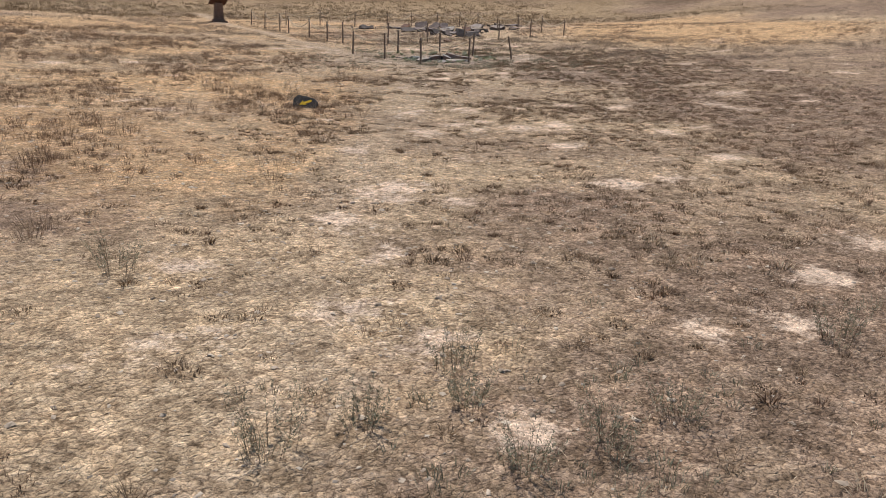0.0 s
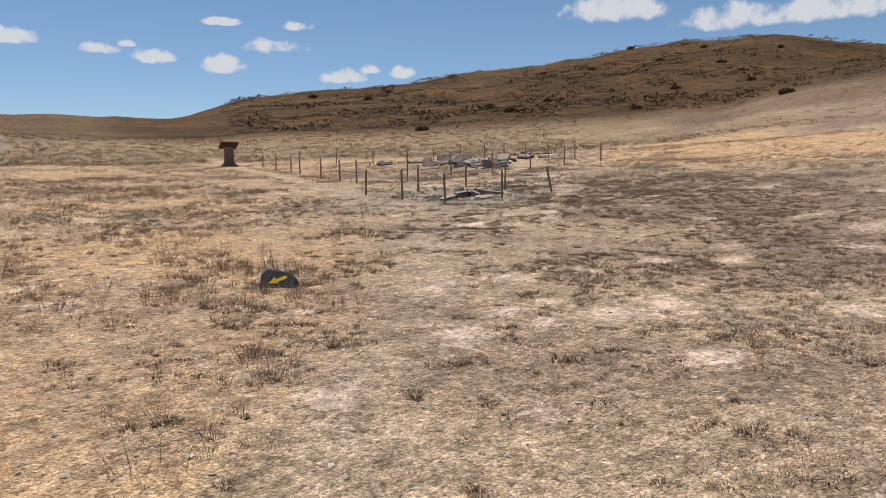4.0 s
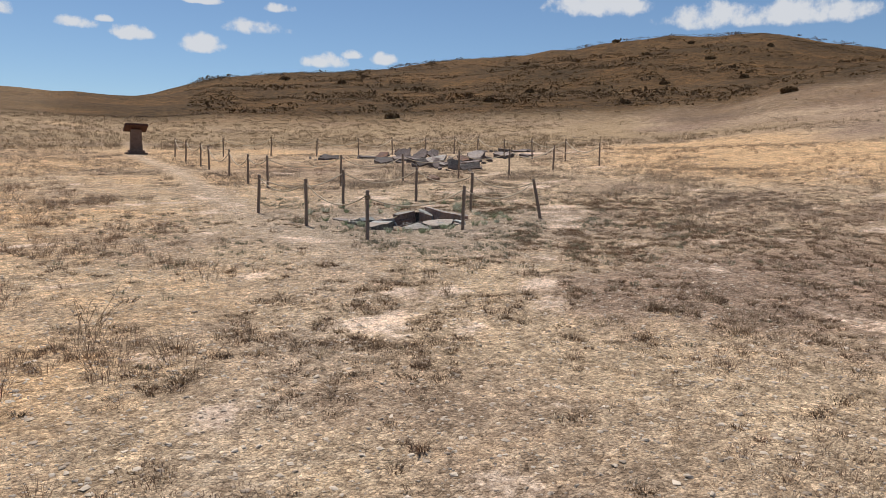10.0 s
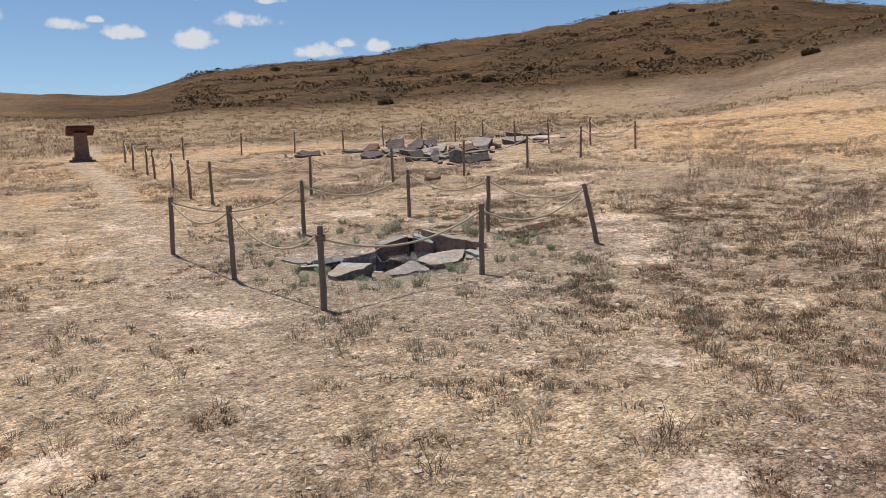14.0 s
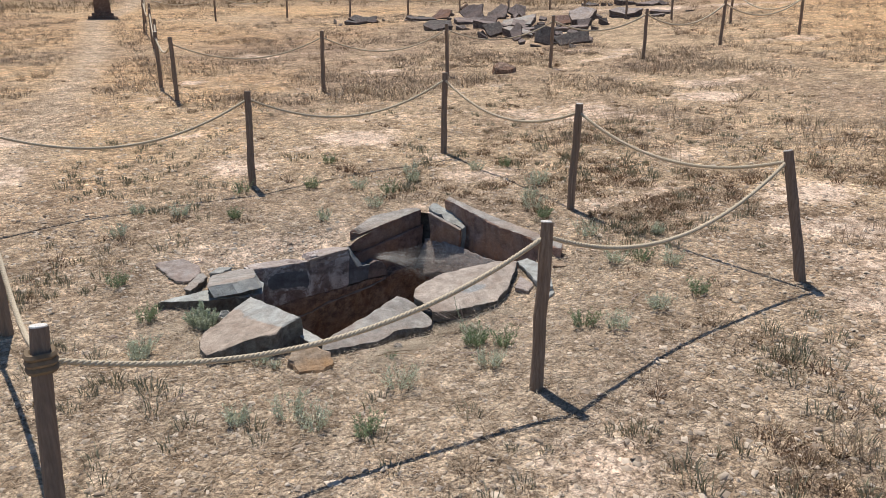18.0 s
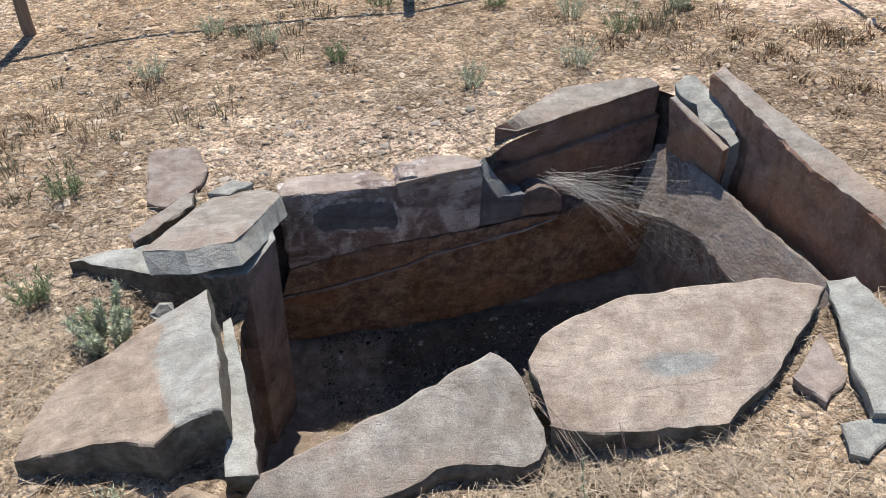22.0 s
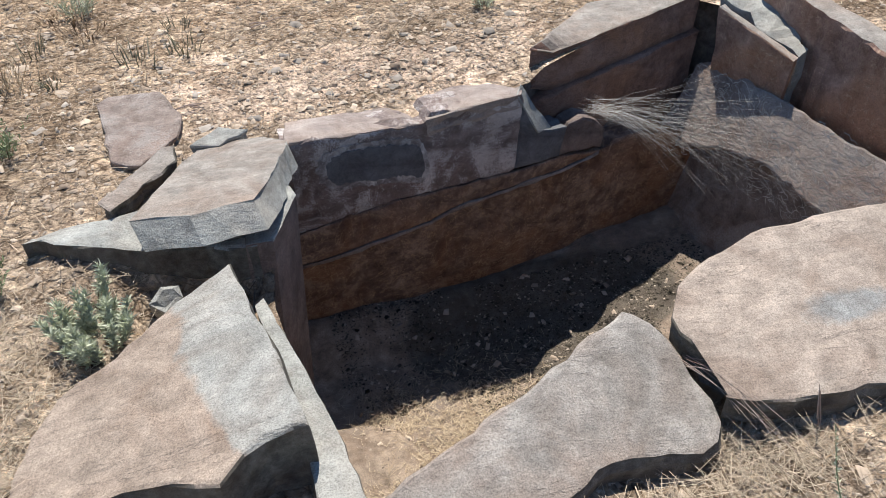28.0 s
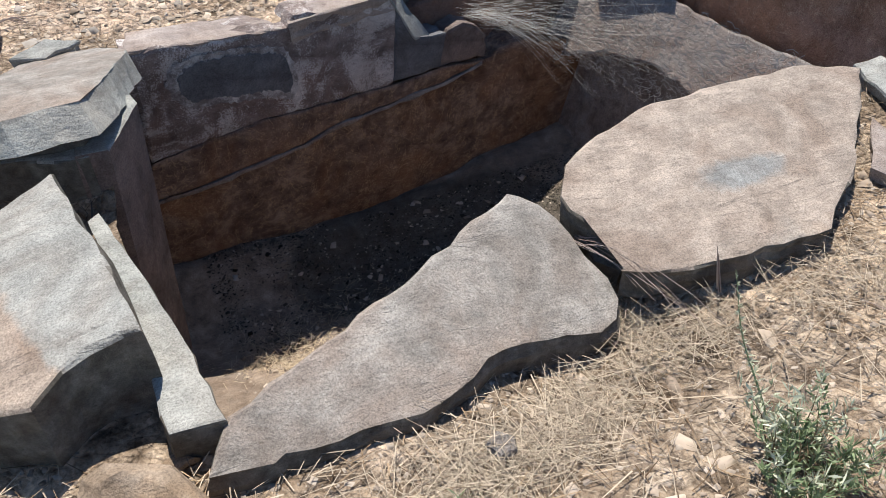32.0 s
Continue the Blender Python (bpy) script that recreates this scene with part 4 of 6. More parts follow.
M_CRUST = mat_stone("crusted_dark_slate", (0.11, 0.088, 0.082), (0.225, 0.185, 0.172), (0.36, 0.30, 0.278), (0.22, 0.14, 0.112), 0.7, scale=6, crust=(0.60, 0.56, 0.54))
M_BLOOM = mat_stone("white_lime_bloom", (0.13, 0.108, 0.10), (0.25, 0.222, 0.212), (0.46, 0.43, 0.415), scale=14, crust=(0.6, 0.58, 0.57))
M_SMOOTH = mat_stone("smooth_dark_face", (0.105, 0.108, 0.115), (0.145, 0.148, 0.158), (0.20, 0.20, 0.215))
# rear wall of the grave: crusted upper slab, two thin courses, a long rusty slab below


def wall_at(x, z, off=0.0):
    return Vector((x, 2.03 + 0.141 * (x - 1.26) - 0.05 * z - off, z))


def wall_slab(name, outline, thick, off, mat, label, seed, **kw):
    top = [wall_at(x, z, off) for x, z in outline]
    return slab(name, top, thick, mat, label, seed, down=(-0.139, 0.989, 0.05), **kw)


wall_slab("lining_stone", [(1.235, -.171), (1.56, -.128), (1.92, -.132), (1.965, -.10), (1.955, .06), (1.95, .142), (1.80, .140), (1.66, .150), (1.64, .122), (1.45, .130), (1.24, .138)], 0.12, 0.0, M_CRUST,
          "dark upright slate slab in the grave's rear wall, crusted with white", 20, edge=0.008, step=0.02)
wall_slab("lining_stone", [(1.19, -.282), (1.36, -.275), (1.65, -.236), (1.755, -.202), (2.106, -.160), (2.25, -.124), (2.10, -.108), (1.91, -.126), (1.70, -.124), (1.55, -.122), (1.235, -.165)], 0.12, 0.006, M_BROWN,
          "thin brown slate course in the rear wall", 22, edge=0.005, rough=0.004)
wall_slab("lining_stone", [(1.18, -.298), (1.36, -.288), (1.65, -.249), (1.76, -.213), (2.11, -.171), (2.24, -.134), (2.24, -.125), (2.10, -.160), (1.75, -.201), (1.65, -.235), (1.36, -.273), (1.19, -.281)], 0.1, 0.010, M_DUSTY,
          "thin flaking slate course in the rear wall", 23, edge=0.003, rough=0.004)
wall_slab("lining_stone", [(1.13, -.64), (1.48, -.68), (1.85, -.70), (2.09, -.66), (2.40, -.58), (2.70, -.50), (2.70, -.36), (2.668, -.20), (2.568, -.137), (2.40, -.094), (2.25, -.128), (2.106, -.166), (1.755, -.208), (1.65, -.244), (1.36, -.284), (1.15, -.300)],
          0.13, -0.008, M_BROWN, "long rust-brown slate slab along the foot of the rear wall", 24, edge=0.008)
wall_slab("rear_stone", [(2.075, -.110), (2.085, -.04), (2.12, .002), (2.171, .016), (2.225, -.01), (2.256, -.05), (2.258, -.122)], 0.08, -0.006, M_DARK, "rounded purple-brown stone wedged in the rear wall", 25, edge=0.008)
slab("edge_stone", [(1.925, 2.117, .150), (1.955, 2.165, .158), (2.062, 2.152, -.002), (2.005, 2.120, .009)], 0.09, M_SLATE_BLUE, "blue-grey broken wedge stone on the rear wall", 26, down=(0.1, 0.75, -0.65), rough=0.003, edge=0.003)
wall_slab("edge_stone", [(1.955, .10), (2.00, .015), (2.06, .002), (2.112, .004), (2.094, -.107), (1.935, -.112), (1.945, .0)], 0.10, 0.006, M_SMOOTH, "smooth blue-grey broken end of the rear wall", 29, edge=0.005, rough=0.003)
# end wall: two near-vertical dusty slabs, the lower one standing in front


def end_wall(y, z, at, lean):
    return (at - 0.23 * (y - 2.25) + lean * z, y, z)


slab("end_stone", [end_wall(y, z, 2.67, 0.62) for y, z in ((2.364, .042), (2.311, .070), (1.963, .061), (1.811, .050), (1.624, .047), (1.288, .042), (1.269, -.161), (1.690, -.131), (1.927, -.105), (2.093, -.131), (2.314, -.222))], 0.06, M_DUSTY,
     "broad dusty dark slate slab leaning into the end of the grave", 27, down=(0.83, 0.19, -0.52))
slab("end_stone", [end_wall(y, z, 2.695, 0.22) for y, z in ((2.30, -.20), (2.145, -.12), (1.972, -.10), (1.728, -.12), (1.40, -.15), (1.40, -.62), (1.985, -.60), (2.30, -.55))], 0.06, M_DUSTY,
     "dusty brown slate slab at the foot of the grave's end", 28, down=(0.95, 0.21, -0.21))


slab("coping_stone", [(1.250, 2.026, .146), (1.400, 2.046, .136), (1.632, 2.080, .120), (1.648, 2.215, .112), (1.500, 2.205, .120), (1.255, 2.165, .136)], 0.06, M_RUSTFACE, "flat slate coping on the grave's rear wall", 33, edge=0.004)
slab("coping_stone", [(1.640, 2.064, .136), (1.800, 2.092, .146), (1.942, 2.116, .150), (1.995, 2.255, .146), (1.760, 2.250, .136), (1.652, 2.215, .126)], 0.06, M_RUSTFACE, "flat slate coping on the grave's rear wall", 34, edge=0.004)


def wall_patch(name, outline, off, mat, thick, label, seed):
    ob = wall_slab(name, outline, thick, off, mat, label, seed, edge=0.001, layers=1, rough=0.0045, step=0.006, warp=0.0)
    return ob


wall_patch("lichen_crust", [(1.326, .005), (1.318, .050), (1.345, .090), (1.40, .104), (1.485, .098), (1.56, .092), (1.625, .072), (1.648, .02), (1.652, -.05), (1.63, -.085), (1.575, -.062), (1.53, -.055), (1.48, -.052), (1.42, -.040), (1.36, -.038)],
           0.003, M_BLOOM, 0.004, "pale lichen crust on the dark wall slab", 30)
wall_patch("flaked_face", [(1.346, .011), (1.347, .050), (1.372, .078), (1.419, .086), (1.485, .082), (1.553, .073), (1.613, .059), (1.631, .026), (1.637, -.030), (1.626, -.063), (1.574, -.039), (1.53, -.035), (1.478, -.034), (1.427, -.019), (1.376, -.020)],
           0.006, M_SMOOTH, 0.004, "smooth dark flaked face on the wall slab", 31)

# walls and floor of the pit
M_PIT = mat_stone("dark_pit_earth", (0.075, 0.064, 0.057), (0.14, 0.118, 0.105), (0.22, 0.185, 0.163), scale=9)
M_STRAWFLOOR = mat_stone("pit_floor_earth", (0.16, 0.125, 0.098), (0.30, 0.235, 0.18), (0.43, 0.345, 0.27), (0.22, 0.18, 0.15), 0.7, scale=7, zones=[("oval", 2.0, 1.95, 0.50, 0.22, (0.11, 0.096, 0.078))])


def floor_z(x, y):
    """Height of the grave's floor: highest along the rear wall and towards the far end."""
    back = np.interp(x, (1.1, 1.477, 1.85, 2.08, 2.39, 2.69), (-.50, -.545, -.57, -.53, -.49, -.45))
    drop = 0.10 * np.clip((2.03 + 0.141 * (x - 1.26) - y) / 0.16, 0, 1) * np.clip((2.75 - x) / 0.35, 0, 1)
    return back - drop + (vnoise(x * 7, y * 7, 21) - 0.5) * 0.035 + (vnoise(x * 25, y * 25, 22) - 0.5) * 0.014


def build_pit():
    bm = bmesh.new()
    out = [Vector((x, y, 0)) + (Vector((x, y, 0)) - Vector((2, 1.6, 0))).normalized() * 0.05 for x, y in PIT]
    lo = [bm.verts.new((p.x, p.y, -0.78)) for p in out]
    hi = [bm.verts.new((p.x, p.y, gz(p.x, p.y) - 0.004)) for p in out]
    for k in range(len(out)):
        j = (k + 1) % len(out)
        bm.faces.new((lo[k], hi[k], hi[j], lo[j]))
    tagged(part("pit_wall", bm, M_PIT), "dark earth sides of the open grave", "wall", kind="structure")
    xs, ys = np.linspace(1.05, 3.05, 90), np.linspace(0.85, 2.5, 75)
    gx, gy = np.meshgrid(xs, ys)
    z = floor_z(gx, gy)
    nx = len(xs)
    i, j = np.meshgrid(np.arange(nx - 1), np.arange(len(ys) - 1))
    a = (j * nx + i).ravel()
    q = np.c_[a, a + 1, a + nx + 1, a + nx]
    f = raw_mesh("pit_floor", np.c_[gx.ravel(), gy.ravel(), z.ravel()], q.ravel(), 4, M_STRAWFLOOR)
    f.data.shade_smooth()
    tagged(f, "earth floor of the grave with dark litter", "floor", kind="structure")


build_pit()

# smaller stones round the grave
slab("small_stone", [(2.775, 1.341, .150), (2.859, 1.345, .155), (2.872, 1.224, .15), (2.806, 1.047, .145), (2.707, .887, .135), (2.649, .894, .135), (2.690, 1.070, .14)], 0.05, M_SLATE_BLUE, "slim blue-grey slate slab lying by the grave's end", 40, edge=0.007)
slab("small_stone", [(2.547, 1.054, .105), (2.690, 1.190, .112), (2.679, 1.037, .105), (2.590, .967, .10)], 0.05, M_RUSTFACE, "small pinkish slate piece beside the broad slab", 41, edge=0.007)
slab("small_stone", [(2.582, .902, .108), (2.717, .907, .112), (2.704, .866, .108), (2.597, .804, .10), (2.561, .822, .10)], 0.04, M_SLATE_BLUE, "small blue-grey slate piece on the soil", 42, edge=0.007)
slab("pale_stone", [(2.913, 1.149, .150), (2.987, 1.252, .155), (3.026, 1.134, .150), (2.988, 1.112, .146)], 0.04, M_WARM, "small pale stone chip on the soil", 43, edge=0.006)
slab("ochre_rock", [(1.056, .850, .085), (1.098, .912, .108), (1.160, .916, .118), (1.212, .895, .112), (1.270, .815, .090), (1.262, .755, .07), (1.185, .706, .055), (1.074, .742, .06)], 0.16, M_WARM, "rough ochre rock with lichen lying in front of the slabs", 44, rough=0.010, edge=0.02, spread=0.02, group="")
slab("small_stone", [(1.130, .930, .035), (1.205, .955, .04), (1.235, .930, .045), (1.150, .900, .03)], 0.03, M_WARM, "small flat stone under the corner block", 45, edge=0.006)
slab("small_stone", [(1.000, 2.08, .150), (1.080, 2.16, .155), (1.160, 2.13, .15), (1.08, 2.07, .145)], 0.04, M_SLATE_BLUE, "small blue-grey slate piece behind a slab", 46, edge=0.006)
slab("small_stone", [(.905, 1.545, .085), (.935, 1.580, .10), (.975, 1.575, .10), (.985, 1.545, .085), (.940, 1.520, .07)], 0.06, M_SLATE_BLUE, "small crumbly pale stone between slabs", 47, edge=0.012, rough=0.008)
slab("small_stone", [(1.932, 1.130, .070), (1.955, 1.120, .072), (2.005, 1.045, .066), (1.966, 1.020, .058), (1.935, 1.060, .060)], 0.07, M_SIDE, "small dark slate wedge in the gap between two slabs", 63, edge=0.006)
slab("round_stone", [(1.600, .800, .050), (1.625, .812, .055), (1.650, .798, .05), (1.645, .775, .045), (1.615, .772, .045)], 0.035, M_SLATE, "small rounded grey stone under a slab edge", 48, edge=0.01, rough=0.002, step=0.02)
zr = gz(7.08, 7.61)
slab("dark_rock", [(6.87, 7.57, zr + 0.08), (6.95, 7.71, zr + 0.12), (7.08, 7.74, zr + 0.16), (7.22, 7.68, zr + 0.14), (7.29, 7.55, zr + 0.09), (7.18, 7.47, zr + 0.07), (7.01, 7.46, zr + 0.06)], 0.18, M_BROWN, "dark red-brown rock lying between the two enclosures", 49, spread=0.04, group="", rough=0.015, edge=0.02)

# ---- second grave: a low heap of slabs inside the larger enclosure ----
rnd = random.Random(5)


def far_stone(x, y, w, d, h, tilt, turn, mat, name="loose_stone", label="dark slate slab on the stone heap of the far grave"):
    m = pose(0, 0, 0, tilt, rnd.uniform(-10, 10), turn)
    n = rnd.randint(4, 5)
    out = []
    for k in range(n):
        a = 2 * math.pi * (k + 0.5) / n + rnd.uniform(-.35, .35)
        out.append(m @ Vector((w / 2 * math.cos(a) * rnd.uniform(.9, 1.35), d / 2 * math.sin(a) * rnd.uniform(.9, 1.35), 0)))
    dn = m.to_3x3() @ Vector((0, 0, -1))
    th = rnd.uniform(0.04, 0.09)
    low = min((p + dn * th).z for p in out)
    z = gz(x, y) - 0.04 - low + (h * 0.2 if tilt < 40 else 0)
    # flat pieces are carried by the heap: their sides run down into it
    slab(name, [p + Vector((x, y, z)) for p in out], th if tilt >= 40 else th + h * 0.2 + 0.05, mat, label, rnd.randint(0, 9999), down=(0, 0, -1) if tilt < 40 else dn, group="far grave slabs", step=0.12, rough=0.025, edge=0.012,
         spread=-0.02 if tilt < 40 else 0.0, layers=3, side_mat=M_FAR)


# standing slabs, pale flat slabs, a tilted block and dark rubble: x, y, width, depth, lift, tilt, turn
FAR_STONES = [(11.7, 17.3, .6, .42, .4, 55, -70, M_PURPLE), (12.1, 16.3, .95, .5, .4, 58, -60, M_DARK), (12.75, 15.9, .6, .5, .4, 52, -75, M_DARK), (13.6, 16.2, .9, .45, .4, 45, -20, M_DARK), (12.3, 16.9, .8, .45, .5, 60, 40, M_PLINTH),
              (10.9, 17.1, 1.0, .45, .12, 8, -30, M_FAR), (9.9, 14.5, .8, .5, .16, 25, -30, M_FAR), (11.5, 15.4, 1.2, .6, .14, 12, -20, M_DARK), (11.75, 13.4, 1.05, .95, .18, 12, -40, M_SLATE), (10.95, 13.6, .85, .5, .12, 8, -30, M_DARK),
              (10.35, 11.7, .65, .75, .10, 8, -30, M_SLATE), (10.0, 12.1, .55, .45, .2, 45, -30, M_FAR), (13.1, 12.7, .80, .60, .55, 30, -60, M_RUSTFACE), (12.6, 12.95, .55, .4, .3, 42, -20, M_PURPLE), (10.2, 9.6, .85, .4, .3, 52, -45, M_FAR),
              (9.85, 10.1, .6, .5, .3, 58, -20, M_FAR), (10.5, 9.9, .7, .4, .14, 15, -40, M_DARK), (15.0, 13.2, .85, .45, .2, 22, -30, M_RUSTFACE), (9.1, 17.5, .5, .35, .16, 30, -20, M_FAR), (8.8, 17.3, .5, .3, .1, 8, -30, M_FAR), (9.5, 17.6, .5, .3, .12, 40, -50, M_FAR),
              (10.9, 11.6, 1.0, .4, .10, 6, -20, M_DARK), (12.0, 11.7, .8, .4, .12, 8, -50, M_DARK), (11.4, 12.5, .7, .4, .10, 6, -20, M_DARK), (12.6, 14.6, .8, .5, .12, 8, -30, M_DARK), (16.2, 13.0, .7, .3, .1, 10, -50, M_DARK),
              (18.2, 18.2, .9, .4, .12, 8, 10, M_FAR), (19.2, 17.5, 1.0, .5, .14, 6, -20, M_FAR), (18.8, 16.0, 1.2, .5, .10, 6, 10, M_DARK)]
for fx, fy, fw, fd, fh, ft, fr, fm in FAR_STONES:
    far_stone(fx, fy, fw, fd, fh, ft, fr, fm, label="pale slate slab on the stone heap of the far grave" if fm in (M_SLATE, M_RUSTFACE) else "dark slate slab standing in the stone heap of the far grave" if ft > 50 else "dark slate slab on the stone heap of the far grave")
    for k in range(3):
        far_stone(fx + rnd.uniform(-.7, .7), fy + rnd.uniform(-.6, .6), fw * rnd.uniform(.2, .5), fd * rnd.uniform(.3, .6), fh * .3, rnd.choice((8, 15, 25, 50)), rnd.uniform(-60, 60), M_DARK if k else M_FAR, "loose_stone", "small dark slate fragment on the stone heap of the far grave")

# ---- marker stone with a painted arrow ----


def marker_stone():
    x, y = -7.72, -6.95
    z = gz(x, y)
    root = tagged(new("marker_stone"), "black basalt rock with a painted yellow arrow, among dry grass", "stone")
    root.location = (x, y, z)
    f, r = Vector((0.57, 0.82, 0)), Vector((0.82, -0.57, 0))
    face = [(-.20, .04), (-.19, .16), (-.12, .235), (.02, .215), (.17, .17), (.225, .10), (.20, -.04), (.10, -.14), (-.10, -.16), (-.18, -.09)]
    n = (-f * 0.84 + Vector((0, 0, 0.54))).normalized()
    up = n.cross(r) * -1
    up = up if up.z > 0 else -up
    org = -f * 0.29 + r * 0.115
    out = [org + r * a + up * b for a, b in face]
    ob = slab("rock", out, 0.22, M_BLACK, "", 60, down=-n, rough=0.012, edge=0.02, layers=4, step=0.09, warp=0.1)
    for k in ("label", "category", "group"):
        if k in ob:
            del ob[k]
    ob.parent = root
    arrow = [(-.105, .045), (-.045, .145), (-.030, .105), (.075, .160), (.100, .150), (.098, .115), (.0, .068), (.02, .045)]
    bm = bmesh.new()
    vs = [bm.verts.new(org + r * (a + .015) + up * (b * .85) + n * 0.003) for a, b in arrow]
    fc = bm.faces.new(vs)
    ext = bmesh.ops.extrude_face_region(bm, geom=[fc])
    bmesh.ops.translate(bm, vec=-n * 0.03, verts=[v for v in ext["geom"] if isinstance(v, bmesh.types.BMVert)])
    bmesh.ops.triangulate(bm, faces=bm.faces[:])
    bmesh.ops.recalc_face_normals(bm, faces=bm.faces[:])
    part("arrow", bm, M_YELLOW, root, "yellow painted arrow")


marker_stone()


def dirt_track():
    """A pale track climbing the far slope."""
    line = [(-5.5, 40), (-5.25, 43.9), (-4.0, 51.2), (-2.7, 64.5), (-1.7, 78.4), (-.8, 98.3), (0, 116.8), (3.2, 171.5)]
    bm = bmesh.new()
    prev = None
    for (x0, y0), (x1, y1) in zip(line, line[1:]):
        for k in range(10):
            f = k / 10
            x, y = x0 + (x1 - x0) * f, y0 + (y1 - y0) * f
            w = 0.42 + 0.12 * math.sin(y * 1.3)
            row = [bm.verts.new((x + s * w, y, gz(x + s * w, y) + 0.03)) for s in (-1, -0.3, 0.3, 1)]
            if prev:
                for a in range(3):
                    bm.faces.new((prev[a], prev[a + 1], row[a + 1], row[a]))
            prev = row
    tagged(part("dirt_track", bm, mat_stone("pale_track_soil", (0.2, 0.15, 0.10), (0.28, 0.215, 0.15), (0.36, 0.285, 0.21), scale=2)), "pale dirt track climbing the far slope", "track", kind="structure")


dirt_track()

# ---- withered plants, litter and gravel ----
rg = np.random.RandomState(7)
WALK = np.array([(-13.8, -18.5), (-9.8, -13.4), (-6.1, -9.6), (-4.0, -6.7), (-1.1, -3.6), (1.2, -1.0), (1.4, 0.3)])


def off_walk(x, y):
    d = np.full(x.shape, 1e9)
    for (x0, y0), (x1, y1) in zip(WALK, WALK[1:]):
        t = np.clip(((x - x0) * (x1 - x0) + (y - y0) * (y1 - y0)) / ((x1 - x0) ** 2 + (y1 - y0) ** 2), 0, 1)
        d = np.minimum(d, np.hypot(x - x0 - t * (x1 - x0), y - y0 - t * (y1 - y0)))
    return d


def inside(poly, x, y):
    hit = np.zeros(x.shape, bool)
    for (x0, y0), (x1, y1) in zip(poly, poly[1:] + poly[:1]):
        hit ^= ((y0 > y) != (y1 > y)) & (x < (x1 - x0) * (y - y0) / (y1 - y0 + 1e-9) + x0)
    return hit


def clear_of_slabs(x, y):
    ok = ~in_pit(x, y) & ~((x > 1.08) & (x < 1.34) & (y > 0.93) & (y < 1.6))
    for poly in FOOTPRINTS:
        ok &= ~inside(poly, x, y)
    return ok


def ground_ahead(n, near, far, lo=-36, hi=36):
    """Random points spread over distances from the walk's middle and end."""
    u = rg.rand(n)
    k = rg.rand(n) ** 0.8
    cx, cy = np.interp(k, np.linspace(0, 1, len(WALK)), WALK[:, 0]), np.interp(k, np.linspace(0, 1, len(WALK)), WALK[:, 1])
    d = near + (far - near) * u ** 1.5
    a = np.radians(35 + lo + (hi - lo) * rg.rand(n))
    x, y = cx + d * np.sin(a), cy + d * np.cos(a)
    # the walked line itself is bare
    ok = clear_of_slabs(x, y) & (rg.rand(n) < np.clip(off_walk(x, y) / 1.8, 0.2, 1))
    return x[ok], y[ok]


def blades(x, y, count, height, spread, width, lean, z=None):
    """Bent blades in tufts at x, y: two triangles and a tip each."""
    n = len(x)
    zz = height_at(x, y) if z is None else z
    X, Y, Z = (np.repeat(v, count) for v in (x, y, zz))
    H = np.repeat(np.broadcast_to(height, (n,)), count) * rg.uniform(0.45, 1.1, n * count)
    S = np.repeat(np.broadcast_to(spread, (n,)), count)
    a = rg.uniform(0, 2 * np.pi, n * count)
    r = S * np.sqrt(rg.rand(n * count)) * 0.45
    bx, by = X + r * np.cos(a), Y + r * np.sin(a)
    out = H * lean * rg.uniform(0.2, 1.3, n * count)
    w = np.repeat(np.broadcast_to(width, (n,)), count) * rg.uniform(0.6, 1.3, n * count)
    b = rg.uniform(0, 2 * np.pi, n * count)
    wx, wy = w * np.cos(b), w * np.sin(b)
    a2 = a + rg.uniform(-0.6, 0.6, n * count)
    mx, my, mz = bx + 0.4 * out * np.cos(a2), by + 0.4 * out * np.sin(a2), Z + 0.6 * H
    tx, ty, tz = bx + out * np.cos(a2), by + out * np.sin(a2), Z + H
    V = np.stack([np.c_[bx - wx, by - wy, Z - 0.01], np.c_[bx + wx, by + wy, Z - 0.01], np.c_[mx + wx * .7, my + wy * .7, mz], np.c_[mx - wx * .7, my - wy * .7, mz], np.c_[tx, ty, tz]], 1).reshape(-1, 3)
    k = np.arange(n * count)[:, None] * 5
    F = (k + np.array([0, 1, 2, 0, 2, 3, 3, 2, 4])).ravel()
    return V, F


def height_at(x, y):
    return height(x, y)


def stuff(name, VF, mat, label, category="grass"):
    V = np.concatenate([v for v, _ in VF])
    off, Fs = 0, []
    for v, f in VF:
        Fs.append(f + off)
        off += len(v)
    ob = raw_mesh(name, V, np.concatenate(Fs), 3, mat)
    return tagged(ob, label, category, kind="stuff")


def straw_pieces(x, y, length, width, lift):
    n = len(x)
    z = height_at(x, y) + rg.uniform(0.001, lift, n)
    a = rg.uniform(0, 2 * np.pi, n)
    L = length * rg.uniform(0.3, 1.3, n) / 2
    w = width * rg.uniform(0.5, 1.4, n)
    dx, dy = np.cos(a), np.sin(a)
    p, q = rg.uniform(-0.25, 0.25, n) * L, rg.uniform(-0.1, 0.25, n) * L
    V = np.stack([np.c_[x - dx * L - dy * w, y - dy * L + dx * w, z + p], np.c_[x - dx * L + dy * w, y - dy * L - dx * w, z + p],
                  np.c_[x + dx * L + dy * w * .5, y + dy * L - dx * w * .5, z + q], np.c_[x + dx * L - dy * w * .5, y + dy * L + dx * w * .5, z + q]], 1).reshape(-1, 3)
    k = np.arange(n)[:, None] * 4
    return V, (k + np.array([0, 1, 2, 0, 2, 3])).ravel()


